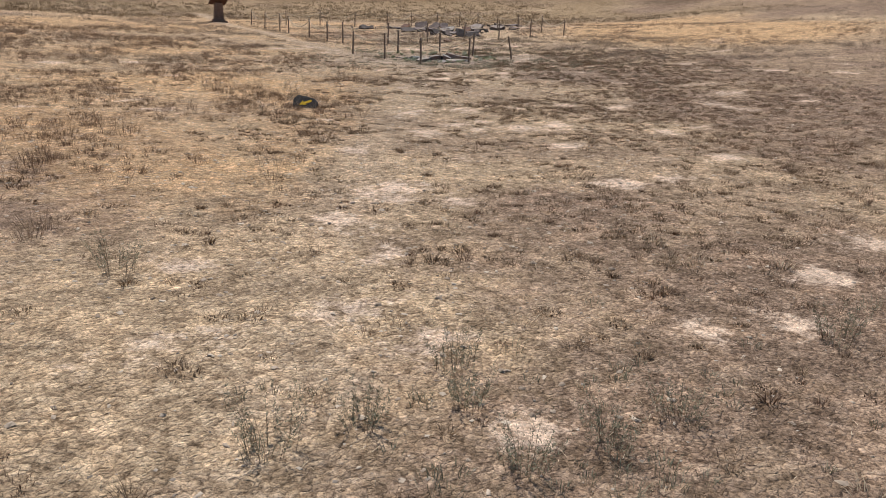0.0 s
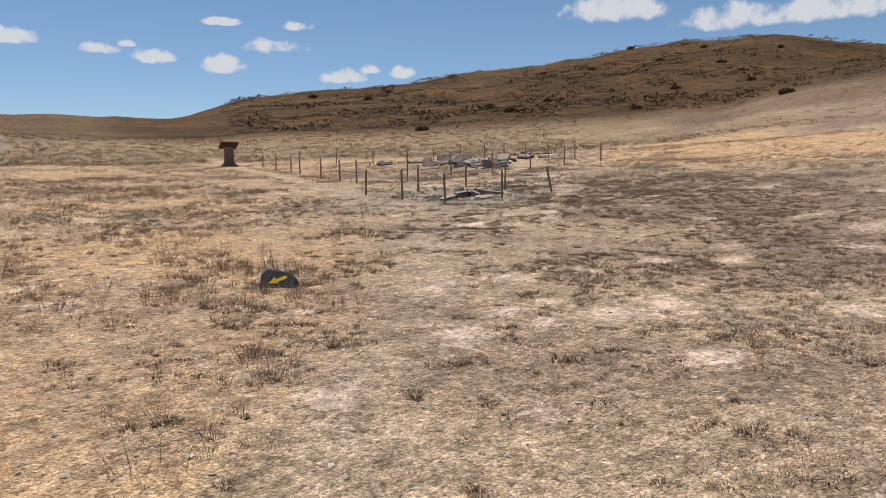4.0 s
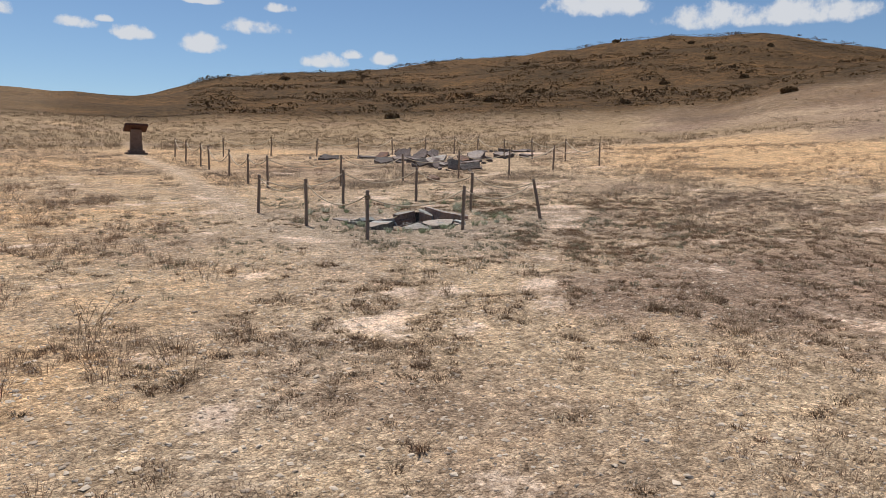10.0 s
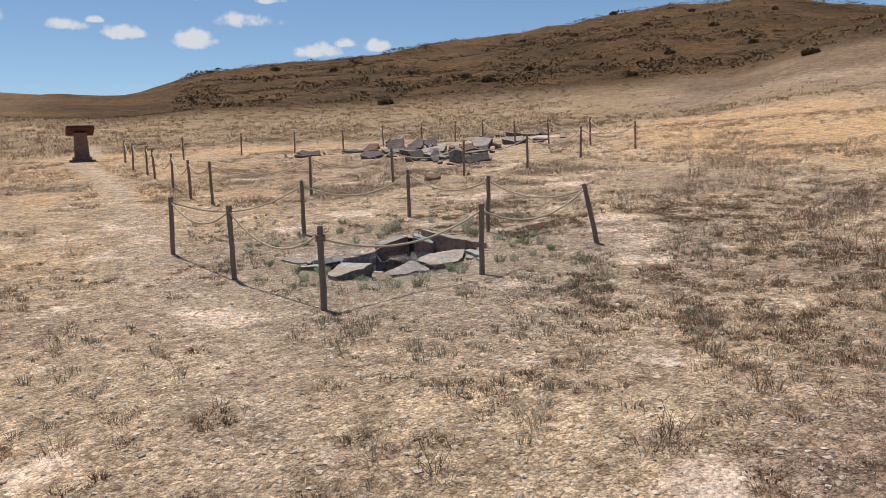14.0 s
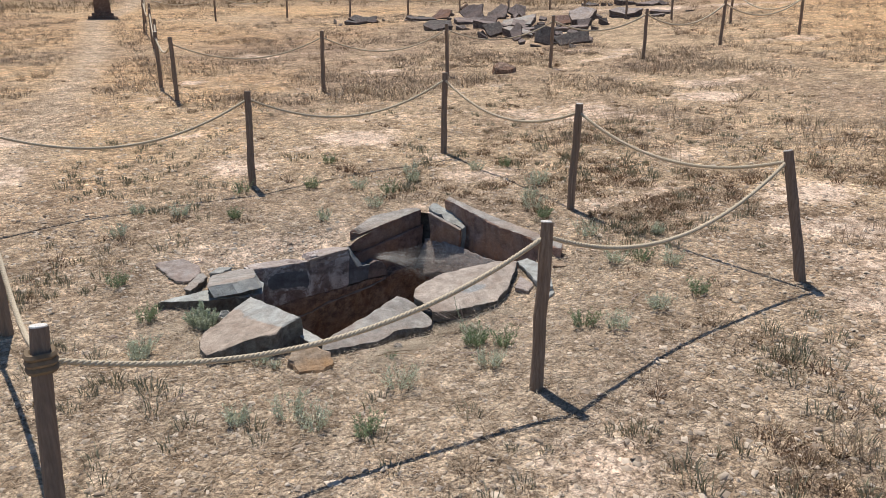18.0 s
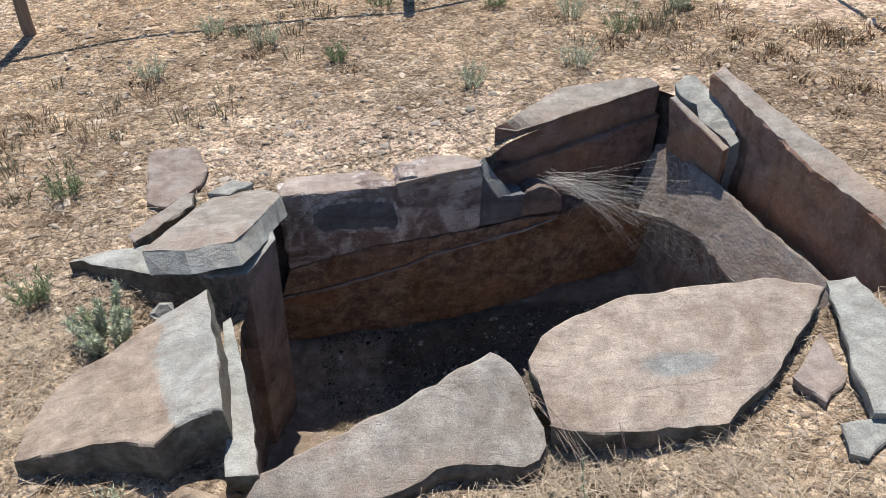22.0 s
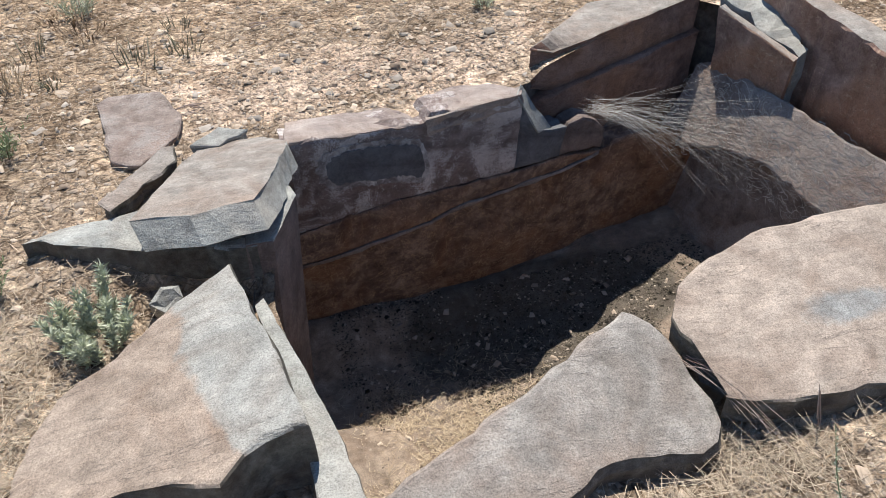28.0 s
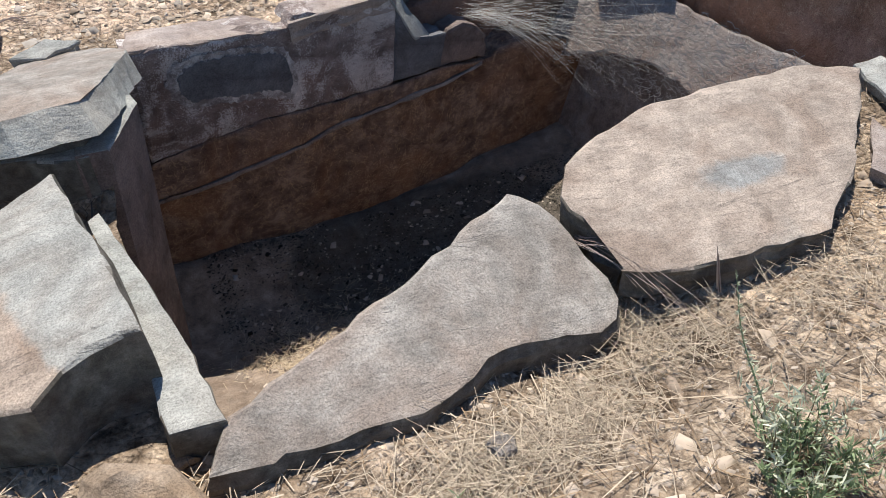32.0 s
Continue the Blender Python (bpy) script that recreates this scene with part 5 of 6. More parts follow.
def pebbles(x, y, size, sink=0.3):
    n = len(x)
    s = size * (0.35 + 1.3 * rg.rand(n) ** 3)
    z = height_at(x, y)
    base = np.array([(1, .7, 0), (-.8, .9, 0), (-1, -.7, 0), (.7, -.9, 0), (.7, .5, .5), (-.6, .6, .45), (-.6, -.5, .5), (.6, -.5, .4)], float)
    P = (base[None] + rg.uniform(-0.32, 0.32, (n, 8, 3))) * 0.75 * s[:, None, None] * np.stack([np.ones(n), rg.uniform(.45, 1, n), rg.uniform(.4, 1.0, n)], 1)[:, None]
    a = rg.uniform(0, 2 * np.pi, n)
    c, si = np.cos(a)[:, None], np.sin(a)[:, None]
    V = np.stack([P[..., 0] * c - P[..., 1] * si + x[:, None], P[..., 0] * si + P[..., 1] * c + y[:, None], P[..., 2] + z[:, None] + (s * 0.02)[:, None]], -1).reshape(-1, 3)
    f = np.array([0, 1, 5, 0, 5, 4, 1, 2, 6, 1, 6, 5, 2, 3, 7, 2, 7, 6, 3, 0, 4, 3, 4, 7, 4, 5, 6, 4, 6, 7])
    return V, (np.arange(n)[:, None] * 8 + f).ravel()


def soil_at(x, y, name):
    return soil_masks(x, y)[name]


# low withered tufts near the walk, in clumps
x, y = ground_ahead(70000, 0.3, 13, -60, 60)
side = (x + 4) * 0.82 - (y + 6.7) * 0.57
patch = 0.5 * vnoise(x / 0.27, y / 0.27, 31) + 0.5 * vnoise(x / 2.2, y / 2.2, 33) + 0.30 * rg.rand(len(x))
ok = (soil_at(x, y, "pale") < 0.35 + 0.2 * rg.rand(len(x))) & (soil_at(x, y, "worn") < 0.4 + 0.5 * rg.rand(len(x))) & (patch > 0.74 - 0.06 * np.clip((-9 - y) / 3, 0, 1) - 0.09 * np.clip(soil_at(x, y, "turf"), 0, 1) + 0.05 * np.clip(soil_at(x, y, "straw") * 2, 0, 1) + 0.09 * np.clip(0.4 - side / 2, 0, 1) * np.clip((y + 11) / 3, 0, 1) - 0.06 * np.clip(side / 2.5, 0, 1) * np.clip((-0.5 - y) / 1.5, 0, 1) + 0.06 * np.clip((y - 1) / 2, 0, 1)) & (np.hypot(x - 1.8, y - 1.4) > 1.5 + 0.8 * rg.rand(len(x)))
for ox, oy in ((.08, 0), (-.08, 0), (0, .08), (0, -.08)):
    ok &= clear_of_slabs(x + ox, y + oy)
x, y = x[ok], y[ok]
kind = rg.rand(len(x))
h = rg.uniform(0.016, 0.046, len(x)) * (1 + 1.2 * (rg.rand(len(x)) < 0.10))
sp = rg.uniform(0.05, 0.17, len(x))
for k, (lo, hi, mt, nb, lean, nm, lb) in enumerate(((0, .48, M_DRY, 30, 1.5, "withered_tufts", "small grey-brown withered grass tufts on dry soil"), (.48, .80, M_REDDRY, 26, 1.4, "red_brown_tufts", "small red-brown withered tufts on dry soil"),
                                                     (.80, 1, M_STRAW, 22, 1.5, "straw_tufts", "small straw-coloured withered grass tufts on dry soil"))):
    q = (kind >= lo) & (kind < hi)
    core = q & (rg.rand(len(x)) < 0.33)
    stuff(nm, [blades(x[core], y[core], 14, h[core] * 0.55, sp[core] * 0.9, 0.0055, 1.6), blades(x[q], y[q], nb, h[q], sp[q], 0.0017, lean), blades(x[q], y[q], 16, h[q] * 0.40, sp[q] * 1.5, 0.0026, 2.6)], mt, lb)
# mid distance
x, y = ground_ahead(40000, 8, 55, -44, 48)
ok = (off_walk(x, y) > 7) & (soil_at(x, y, "worn") < 0.4) & (soil_at(x, y, "pale") < 0.5) & (0.5 * vnoise(x / 0.9, y / 0.9, 34) + 0.5 * vnoise(x / 3, y / 3, 32) + 0.2 * rg.rand(len(x)) > 0.64)
x, y = x[ok], y[ok]
h = rg.uniform(0.03, 0.10, len(x)) * (1 + 0.9 * (rg.rand(len(x)) < 0.15))
dark = rg.rand(len(x)) < 0.6
stuff("withered_tufts", [blades(x[dark], y[dark], 20, h[dark], h[dark] * 3.0, 0.0030, 1.5)], M_GREYBROWN, "grey-brown withered grass tufts across the plain")
stuff("straw_tufts", [blades(x[~dark], y[~dark], 16, h[~dark], h[~dark] * 3.0, 0.0030, 1.5)], M_STRAW, "straw-coloured withered grass tufts across the plain")
# taller red-brown dead grass in the straw fields beside the walk
x, y = np.concatenate([rg.uniform(-17, -2, 9000), rg.uniform(5, 24, 2600)]), np.concatenate([rg.uniform(-16, 16, 9000), rg.uniform(-9, 16, 2600)])
ok = (soil_at(x, y, "straw") > 0.25) & (soil_at(x, y, "worn") < 0.3) & (off_walk(x, y) > 1.6) & (vnoise(x / 1.3, y / 1.3, 51) + 0.5 * rg.rand(len(x)) > 0.82)
x, y = x[ok], y[ok]
h = rg.uniform(0.05, 0.12, len(x)) * (1 + 1.1 * (rg.rand(len(x)) < 0.25))
stuff("red_brown_tufts", [blades(x, y, 40, h, h * 1.7, 0.0016, 1.0)], M_REDDRY, "red-brown dead grass tufts in the straw fields")
# low red-brown tufts on the darker side of the walk
x, y = rg.uniform(-9, 9, 15000), rg.uniform(-18, 2, 15000)
side = (x + 4) * 0.82 - (y + 6.7) * 0.57
ok = (side > 1.0 + 1.5 * rg.rand(len(x))) & (side < 9) & (0.6 * vnoise(x / 0.5, y / 0.5, 57) + 0.4 * vnoise(x / 1.8, y / 1.8, 58) + 0.2 * rg.rand(len(x)) > 0.54)
ok &= clear_of_slabs(x, y) & (np.hypot(x - 1.9, y - 1.6) > 2.6) & (soil_at(x, y, "pale") < 0.3)
x, y = x[ok], y[ok]
h = rg.uniform(0.02, 0.055, len(x)) * (1 + 1.0 * (rg.rand(len(x)) < 0.12))
stuff("red_brown_tufts", [blades(x, y, 26, h, rg.uniform(0.06, 0.16, len(x)), 0.0014, 1.3)], M_REDDRY, "low red-brown withered tufts on dry soil")
# grey-brown grass band to the side of the enclosures
x, y = rg.uniform(4.6, 16, 1500), rg.uniform(-7, 4, 1500)
ok = (vnoise(x / 1.5, y / 1.5, 54) + 0.4 * rg.rand(len(x)) > 0.70 + 0.2 * np.clip(y / 2, 0, 1)) & (off_walk(x, y) > 3.2)
x, y = x[ok], y[ok]
h = rg.uniform(0.06, 0.16, len(x)) * (1 + 0.9 * (rg.rand(len(x)) < 0.2))
stuff("grey_brown_tufts", [blades(x, y, 36, h, h * 2.2, 0.0015, 1.1)], M_GREYBROWN, "grey-brown dead grass tufts beside the enclosures")
# low grey-green weeds round the enclosures
x, y = rg.normal(2.6, 2.6, 3600), rg.normal(0.8, 2.6, 3600)
ok = clear_of_slabs(x, y) & (np.hypot(x - 1.9, y - 1.5) > 1.25 + 0.8 * rg.rand(len(x))) & (soil_at(x, y, "pale") < 0.4) & (soil_at(x, y, "worn") < 0.3) & (vnoise(x / 0.6, y / 0.6, 71) + 0.4 * rg.rand(len(x)) > 0.66)
x, y = x[ok], y[ok]
h = rg.uniform(0.025, 0.075, len(x))
stuff("grey_green_weeds", [blades(x, y, 26, h, h * 1.8, 0.0022, 0.8)], M_DULL, "low grey-green weeds on the soil round the enclosures", "weed")


# dull green weeds at the start of the walk
x, y = rg.normal(-11.6, 1.0, 130), rg.normal(-16.9, 0.5, 130)
ok = (soil_at(x, y, "pale") < 0.3) & (vnoise(x / 0.4, y / 0.4, 73) + 0.3 * rg.rand(len(x)) > 0.55)
x, y = x[ok], y[ok]
h = rg.uniform(0.025, 0.07, len(x))
stuff("dull_green_weeds", [blades(x, y, 26, h, h * 2.2, 0.0016, 1.0)], M_DULL, "dull green weeds on dry stony soil", "weed")


# straw litter
def litter_spots(n):
    x, y = ground_ahead(n, 0.2, 10, -62, 62)
    ok = (np.hypot(x - 1.9, y - 1.3) > 0.9 + 1.6 * rg.rand(len(x))) & (soil_at(x, y, "pale") < 0.3 + 0.4 * rg.rand(len(x))) & (vnoise(x / 0.7, y / 0.7, 61) + 0.7 * rg.rand(len(x)) > 0.5)
    return x[ok], y[ok]


x, y = litter_spots(90000)
stuff("straw_litter", [straw_pieces(x, y, 0.045, 0.0013, 0.012)], M_STRAW, "fallen straw and stem litter on the soil", "litter")
x, y = litter_spots(50000)
stuff("stem_litter", [straw_pieces(x, y, 0.05, 0.0014, 0.014)], M_DRY, "fallen dark stem litter on the soil", "litter")
x, y = rg.uniform(-0.4, 4.4, 52000), rg.uniform(-0.8, 4.2, 52000)
ok = clear_of_slabs(x, y) & (rg.rand(len(x)) < np.exp(-((x - 1.9) / 1.7) ** 2 - ((y - 1.2) / 1.6) ** 2) + 0.15)
x, y = x[ok], y[ok]
stuff("straw_litter", [straw_pieces(x, y, 0.055, 0.0008, 0.018)], M_NEARSTRAW, "fallen straw and stem litter round the grave", "litter")
x, y = rg.uniform(-0.6, 4.2, 26000), rg.uniform(-1.2, 4.0, 26000)
ok = clear_of_slabs(x, y)
stuff("stem_litter", [straw_pieces(x[ok], y[ok], 0.04, 0.0009, 0.012)], M_DRY, "dark stem litter round the grave", "litter")
# gravel
x, y = ground_ahead(52000, 0.2, 12, -62, 62)
ok = np.hypot(x - 1.8, y - 1.5) > 1.6 + 0.9 * rg.rand(len(x))
x, y = x[ok], y[ok]
stuff("gravel", [pebbles(x, y, 0.021)], M_GRAVEL, "pale gravel scattered on the soil", "gravel")
x, y = np.concatenate([rg.uniform(0.2, 3.8, 3000), rg.normal(1.5, 0.40, 1100)]), np.concatenate([rg.uniform(0.0, 3.8, 3000), rg.normal(2.36, 0.13, 1100)])
ok = clear_of_slabs(x, y)
stuff("gravel", [pebbles(x[ok], y[ok], 0.012)], M_GRAVEL, "pale stone chips round the grave", "gravel")

# larger chips: pale ones round the enclosure, grey slate splinters behind the grave
x, y = rg.normal(1.6, 2.4, 11000), rg.normal(0.6, 2.4, 11000)
ok = clear_of_slabs(x, y) & (vnoise(x / 0.5, y / 0.5, 77) + 0.5 * rg.rand(len(x)) > 0.6)
stuff("gravel", [pebbles(x[ok], y[ok], 0.017)], M_GRAVEL, "pale angular chips on the soil round the enclosure", "gravel")
x, y = rg.normal(1.45, 0.55, 120), rg.normal(2.40, 0.15, 120)
ok = clear_of_slabs(x, y)
stuff("slate_splinters", [pebbles(x[ok], y[ok], 0.022)], M_SPLINTER, "grey slate splinters on the soil behind the grave", "gravel")
n = 42000
x, y = rg.normal(1.9, 1.2, n), rg.normal(1.4, 1.1, n)
ok = clear_of_slabs(x, y)
stuff("stone_crumbs", [pebbles(x[ok], y[ok], 0.006)], M_DEBRIS, "grey and brown stone crumbs on the soil round the grave", "gravel")
x, y = litter_spots(80000)
stuff("stone_crumbs", [pebbles(x, y, 0.012)], M_DEBRIS, "grey and brown stone crumbs on the soil", "gravel")


def twig(x, y, turn, length, seed):
    """A pale forked dead twig lying on the soil."""
    r2 = random.Random(seed)
    root = tagged(new("dead_twig"), "pale forked dead twig lying on dry soil", "twig", "dead twigs")
    root.matrix_world = pose(x, y, gz(x, y) + 0.006, 0, 0, turn)
    for b in range(r2.randint(2, 4)):
        o = Vector((length * r2.uniform(0, .6) * (b > 0), 0, 0))
        a = radians(r2.uniform(-45, 45)) * (b > 0)
        ln = length * (1 if b == 0 else r2.uniform(.3, .6))
        bm = bmesh.new()
        tube(bm, [o + Vector((math.cos(a) * ln * s, math.sin(a) * ln * s + r2.uniform(-.006, .006), 0.012 * math.sin(3 * s + b) + 0.004)) for s in (0, .2, .4, .6, .8, 1)], [0.0022 * (1.15 - s) for s in (0, .2, .4, .6, .8, 1)], 5)
        part("branch", bm, M_PINKSTEM, root)


TWIGS = [(2.9, .45, 20, .16), (3.2, .1, 75, .2), (2.6, .15, 130, .14), (3.5, .75, 10, .18), (3.3, 1.6, 60, .2), (.5, .75, 30, .2), (.62, 1.05, 100, .16), (.4, 1.5, 150, .2), (1.2, 2.75, 15, .2), (2.2, 2.95, 80, .22), (2.9, 2.7, 120, .18),
         (.95, 2.3, 5, .14), (1.9, .45, 160, .16), (1.05, .55, 40, .2), (2.3, .6, 100, .2), (2.75, .7, 25, .14)]
for k, row in enumerate(TWIGS):
    twig(*row, k)

# taller dry plants at their places


def dry_plant(x, y, h, mat, label, width=0.0018):
    """Withered bush: a few crooked main stems, each with short side twigs and a low skirt of dead blades."""
    root = tagged(new("dry_plant"), label, "plant", "dry plants")
    root.location = (x, y, gz(x, y))
    V, F = blades(np.zeros(1), np.zeros(1), 40, h * 0.45, h * 1.5, width * 0.8, 1.5, z=np.zeros(1))
    twigs = raw_mesh("dead_skirt", V, F, 3, M_STRAW)
    twigs.parent, twigs["kind"] = root, "stuff"
    ns = rg.randint(9, 18)
    sv = []
    for _ in range(ns):
        a, ln = rg.uniform(0, 2 * np.pi), h * rg.uniform(0.45, 1.1)
        tilt = rg.uniform(0.05, 0.75)
        base = np.array([rg.normal(0, h * .16), rg.normal(0, h * .16), -0.01])
        d = np.array([math.cos(a) * tilt, math.sin(a) * tilt, 1.0])
        bend = rg.normal(0, 0.18, 3) * ln
        pts = [base + d * ln * f + bend * f * f for f in (0, .35, .7, 1.0)]
        sv += [(p, q, width * w) for p, q, w in zip(pts, pts[1:], (1, .8, .55))]
        for _ in range(rg.randint(4, 9)):
            f = rg.uniform(0.3, 1.0)
            o = base + d * ln * f + bend * f * f
            a2 = rg.uniform(0, 2 * np.pi)
            sv.append((o, o + np.array([math.cos(a2) * .6, math.sin(a2) * .6, rg.uniform(.3, 1.1)]) * h * rg.uniform(.05, .16), width * 0.5))
    P, Q, W = np.array([p for p, _, _ in sv]), np.array([q for _, q, _ in sv]), np.array([w for _, _, w in sv])[:, None]
    n = len(P)
    s1 = np.cross(Q - P, rg.normal(0, 1, (n, 3)))
    s1 /= np.linalg.norm(s1, axis=1)[:, None] + 1e-9
    s2 = np.cross(Q - P, s1)
    s2 /= np.linalg.norm(s2, axis=1)[:, None] + 1e-9
    V = np.stack([P + s1 * W, P - s1 * W * .5 + s2 * W * .87, P - s1 * W * .5 - s2 * W * .87, Q + s1 * W * .7, Q - s1 * W * .35 + s2 * W * .6, Q - s1 * W * .35 - s2 * W * .6], 1).reshape(-1, 3)
    F = (np.arange(n)[:, None] * 6 + np.array([0, 1, 4, 0, 4, 3, 1, 2, 5, 1, 5, 4, 2, 0, 3, 2, 3, 5])).ravel()
    twigs = raw_mesh("stem_tuft", V, F, 3, mat)
    twigs.parent, twigs["kind"] = root, "stuff"
    return root


TALL = [(-7.35, -4.47, .32), (-7.41, -6.19, .40), (-7.88, -5.73, .30), (-5.91, -3.7, .34), (-4.68, -3.18, .36), (-6.12, -7.01, .20), (-5.38, -7.83, .22), (-6.32, -5.87, .22), (-8.04, -4.06, .34), (-6.88, -4.76, .30),
        (-7.07, -7.05, .20), (-8.3, -6.44, .25), (-4.26, -8.26, .24), (-4.43, -8.92, .22), (-5.46, -9.79, .22), (-7.6, 9.45, .6), (-6.98, 6.39, .5), (-8.3, 2.78, .45), (-8.68, -7.5, .3), (-7.98, -7.42, .22), (-7.72, -7.50, .2), (-5.85, -8.69, .22), (3.78, -3.25, .3),
        (-11.64, -15.97, .24), (-12.67, -16.14, .25), (-11.58, -16.89, .22), (-11.96, -16.8, .2), (-11.82, -16.3, .18), (-12.6, -13.88, .25), (-9.69, -16.9, .25), (-11.13, -16.89, .22), (-12.3, -16.19, .18),
        (-2.08, 0.5, .25), (-1.08, 4.59, .3), (-1.62, -0.98, .2), (-0.66, -0.76, .22), (-1.36, -2.92, .2), (-0.32, -0.96, .18), (-0.23, -3.79, .22), (-0.57, -3.23, .2), (0.73, -3.73, .22), (9.32, 2.3, .45), (8.66, 0.48, .45),
        (4.81, -2.73, .34), (4.96, -2.34, .36), (2.57, -1.03, .22), (-1.26, -3.26, .2), (-1.55, -3.9, .18), (0.48, 2.59, .15), (6.2, 5.3, .3), (7.5, 1.2, .4), (10.5, 1.5, .4), (11.5, 3.2, .4), (6.0, -1.5, .35)]
for k, (px, py, ph) in enumerate(TALL):
    if py < -12:
        continue
    dry_plant(px, py, ph * 0.85, M_DRY if k % 3 else M_STRAW, "grey-brown dried-out upright stems on dry soil" if k % 3 else "straw-coloured dried-out upright stems on dry soil", 0.0022 if ph < .35 else 0.0034)


def sage(x, y, h, mat, label, leaves=420, name="sage_plant", wide=1.0):
    """Grey-green cushion: short stems with many small narrow leaves."""
    root = tagged(new(name), label, "plant", "sage plants")
    root.location = (x, y, gz(x, y))
    ns = 34
    V, F = blades(np.zeros(1), np.zeros(1), ns, h, h * 0.9 * wide, 0.0012, 0.55 * wide, z=np.zeros(1))
    st = raw_mesh("stem_tuft", V, F, 3, M_DRY)
    st.parent, st["kind"] = root, "stuff"
    tips = V.reshape(-1, 5, 3)
    k = rg.randint(0, ns, leaves)
    f = rg.uniform(0.2, 1.05, leaves)[:, None]
    c = tips[k, 0] * (1 - f) + tips[k, 4] * f
    d = rg.normal(0, 1, (leaves, 3))
    d[:, 2] = np.abs(d[:, 2]) + 0.5
    d /= np.linalg.norm(d, axis=1)[:, None]
    s = np.cross(d, rg.normal(0, 1, (leaves, 3)))
    s /= np.linalg.norm(s, axis=1)[:, None]
    L, W = rg.uniform(0.010, 0.024, leaves)[:, None], rg.uniform(0.0010, 0.0021, leaves)[:, None]
    LV = np.stack([c, c + d * L * .5 + s * W, c + d * L, c + d * L * .5 - s * W], 1).reshape(-1, 3)
    LF = (np.arange(leaves)[:, None] * 4 + np.array([0, 1, 2, 0, 2, 3])).ravel()
    lf = raw_mesh("foliage", LV, LF, 3, mat)
    lf.parent, lf["kind"] = root, "stuff"
    return root


SAGES = [(2.62, 4.07), (3.09, 3.37), (3.64, 3.15), (3.93, 3.12), (3.86, 2.52), (2.52, 3.20), (2.69, 2.97), (2.43, 2.73), (1.99, 2.66), (1.44, 3.04), (0.83, 3.50), (3.54, 2.22), (3.36, 1.82), (3.39, 1.38), (3.79, 1.11), (3.36, 0.85), (3.45, 0.68),
         (2.93, 0.28), (2.50, 0.38), (2.60, 0.24), (1.97, 0.60), (2.05, 0.47), (0.63, 3.05), (3.25, 0.94), (3.24, 0.28), (1.86, 0.31), (1.42, 0.38), (1.12, 0.10), (0.70, 0.46), (0.48, 1.30), (0.56, 1.64), (0.96, 0.26), (0.45, 1.24),
         (1.66, 3.60), (3.01, 3.17), (3.78, 2.47), (0.50, 2.20), (3.40, 2.00), (0.90, 0.40), (2.20, 3.45), (1.10, 3.30)]
for k, (px, py) in enumerate(SAGES):
    sage(px, py, rg.uniform(0.07, 0.12), M_SAGE if k % 3 else M_GREEN, "small grey-green sage cushion on dry soil" if k % 3 else "small green feathery cushion plant on dry soil", 760, wide=1.15)
for px, py, ph in TALL:
    if py < -12:
        sage(px, py, ph * 1.05, M_DULL, "dull green half-dry bushy weed on dry soil", 900, "half_dry_weed", 0.9)
sage(0.82, 1.46, 0.10, M_SAGE, "bushy grey-green sage plant beside the grave slabs", 7500, wide=1.25)
sage(1.955, 0.575, 0.075, M_GREEN, "fresh green feathery plant in front of the grave", 1300, "green_plant", 1.4)
sage(1.53, 0.70, 0.03, M_GREEN, "low green shoot among straw", 120, "green_plant", 1.5)
sage(0.945, 0.925, 0.06, M_SAGE, "small silvery sage plant beside an ochre rock", 260)
sage(1.00, 0.86, 0.045, M_SAGE, "small silvery sage plant beside an ochre rock", 200)


def tall_weed(x, y, dx, dy, h):
    """A thin leaning stalk with small bunches of short leaflets."""
    root = tagged(new("tall_weed"), "thin upright green weed with sparse feathery leaves", "plant")
    root.location = (x, y, gz(x, y))

    def on_stalk(f):
        return np.c_[dx * f + 0.006 * np.sin(7 * f), dy * f + 0.004 * np.sin(5 * f), h * f]

    bm = bmesh.new()
    fs = np.linspace(0, 1, 14)
    tube(bm, [tuple(p) for p in on_stalk(fs)], [0.0017 * (1.25 - f) for f in fs], 5)
    part("stem", bm, M_GREEN, root)
    n = 300
    node = rg.randint(0, 26, n) / 26
    c = on_stalk(np.clip(node + rg.normal(0, .006, n), 0.04, 1))
    a = node * 60 + rg.normal(0, 0.9, n)
    d = np.c_[np.cos(a), np.sin(a), rg.uniform(0.2, 1.4, n)]
    d /= np.linalg.norm(d, axis=1)[:, None]
    s = np.cross(d, rg.normal(0, 1, (n, 3)))
    s /= np.linalg.norm(s, axis=1)[:, None]
    L, W = (0.022 * (1.2 - node) * rg.uniform(.4, 1, n))[:, None], 0.0009
    V = np.stack([c, c + d * L * .5 + s * W, c + d * L, c + d * L * .5 - s * W], 1).reshape(-1, 3)
    lf = raw_mesh("foliage", V, (np.arange(n)[:, None] * 4 + np.array([0, 1, 2, 0, 2, 3])).ravel(), 3, M_SAGE)
    lf.parent = root
    lf["kind"] = "stuff"


tall_weed(1.963, 0.64, -0.015, 0.15, 0.22)


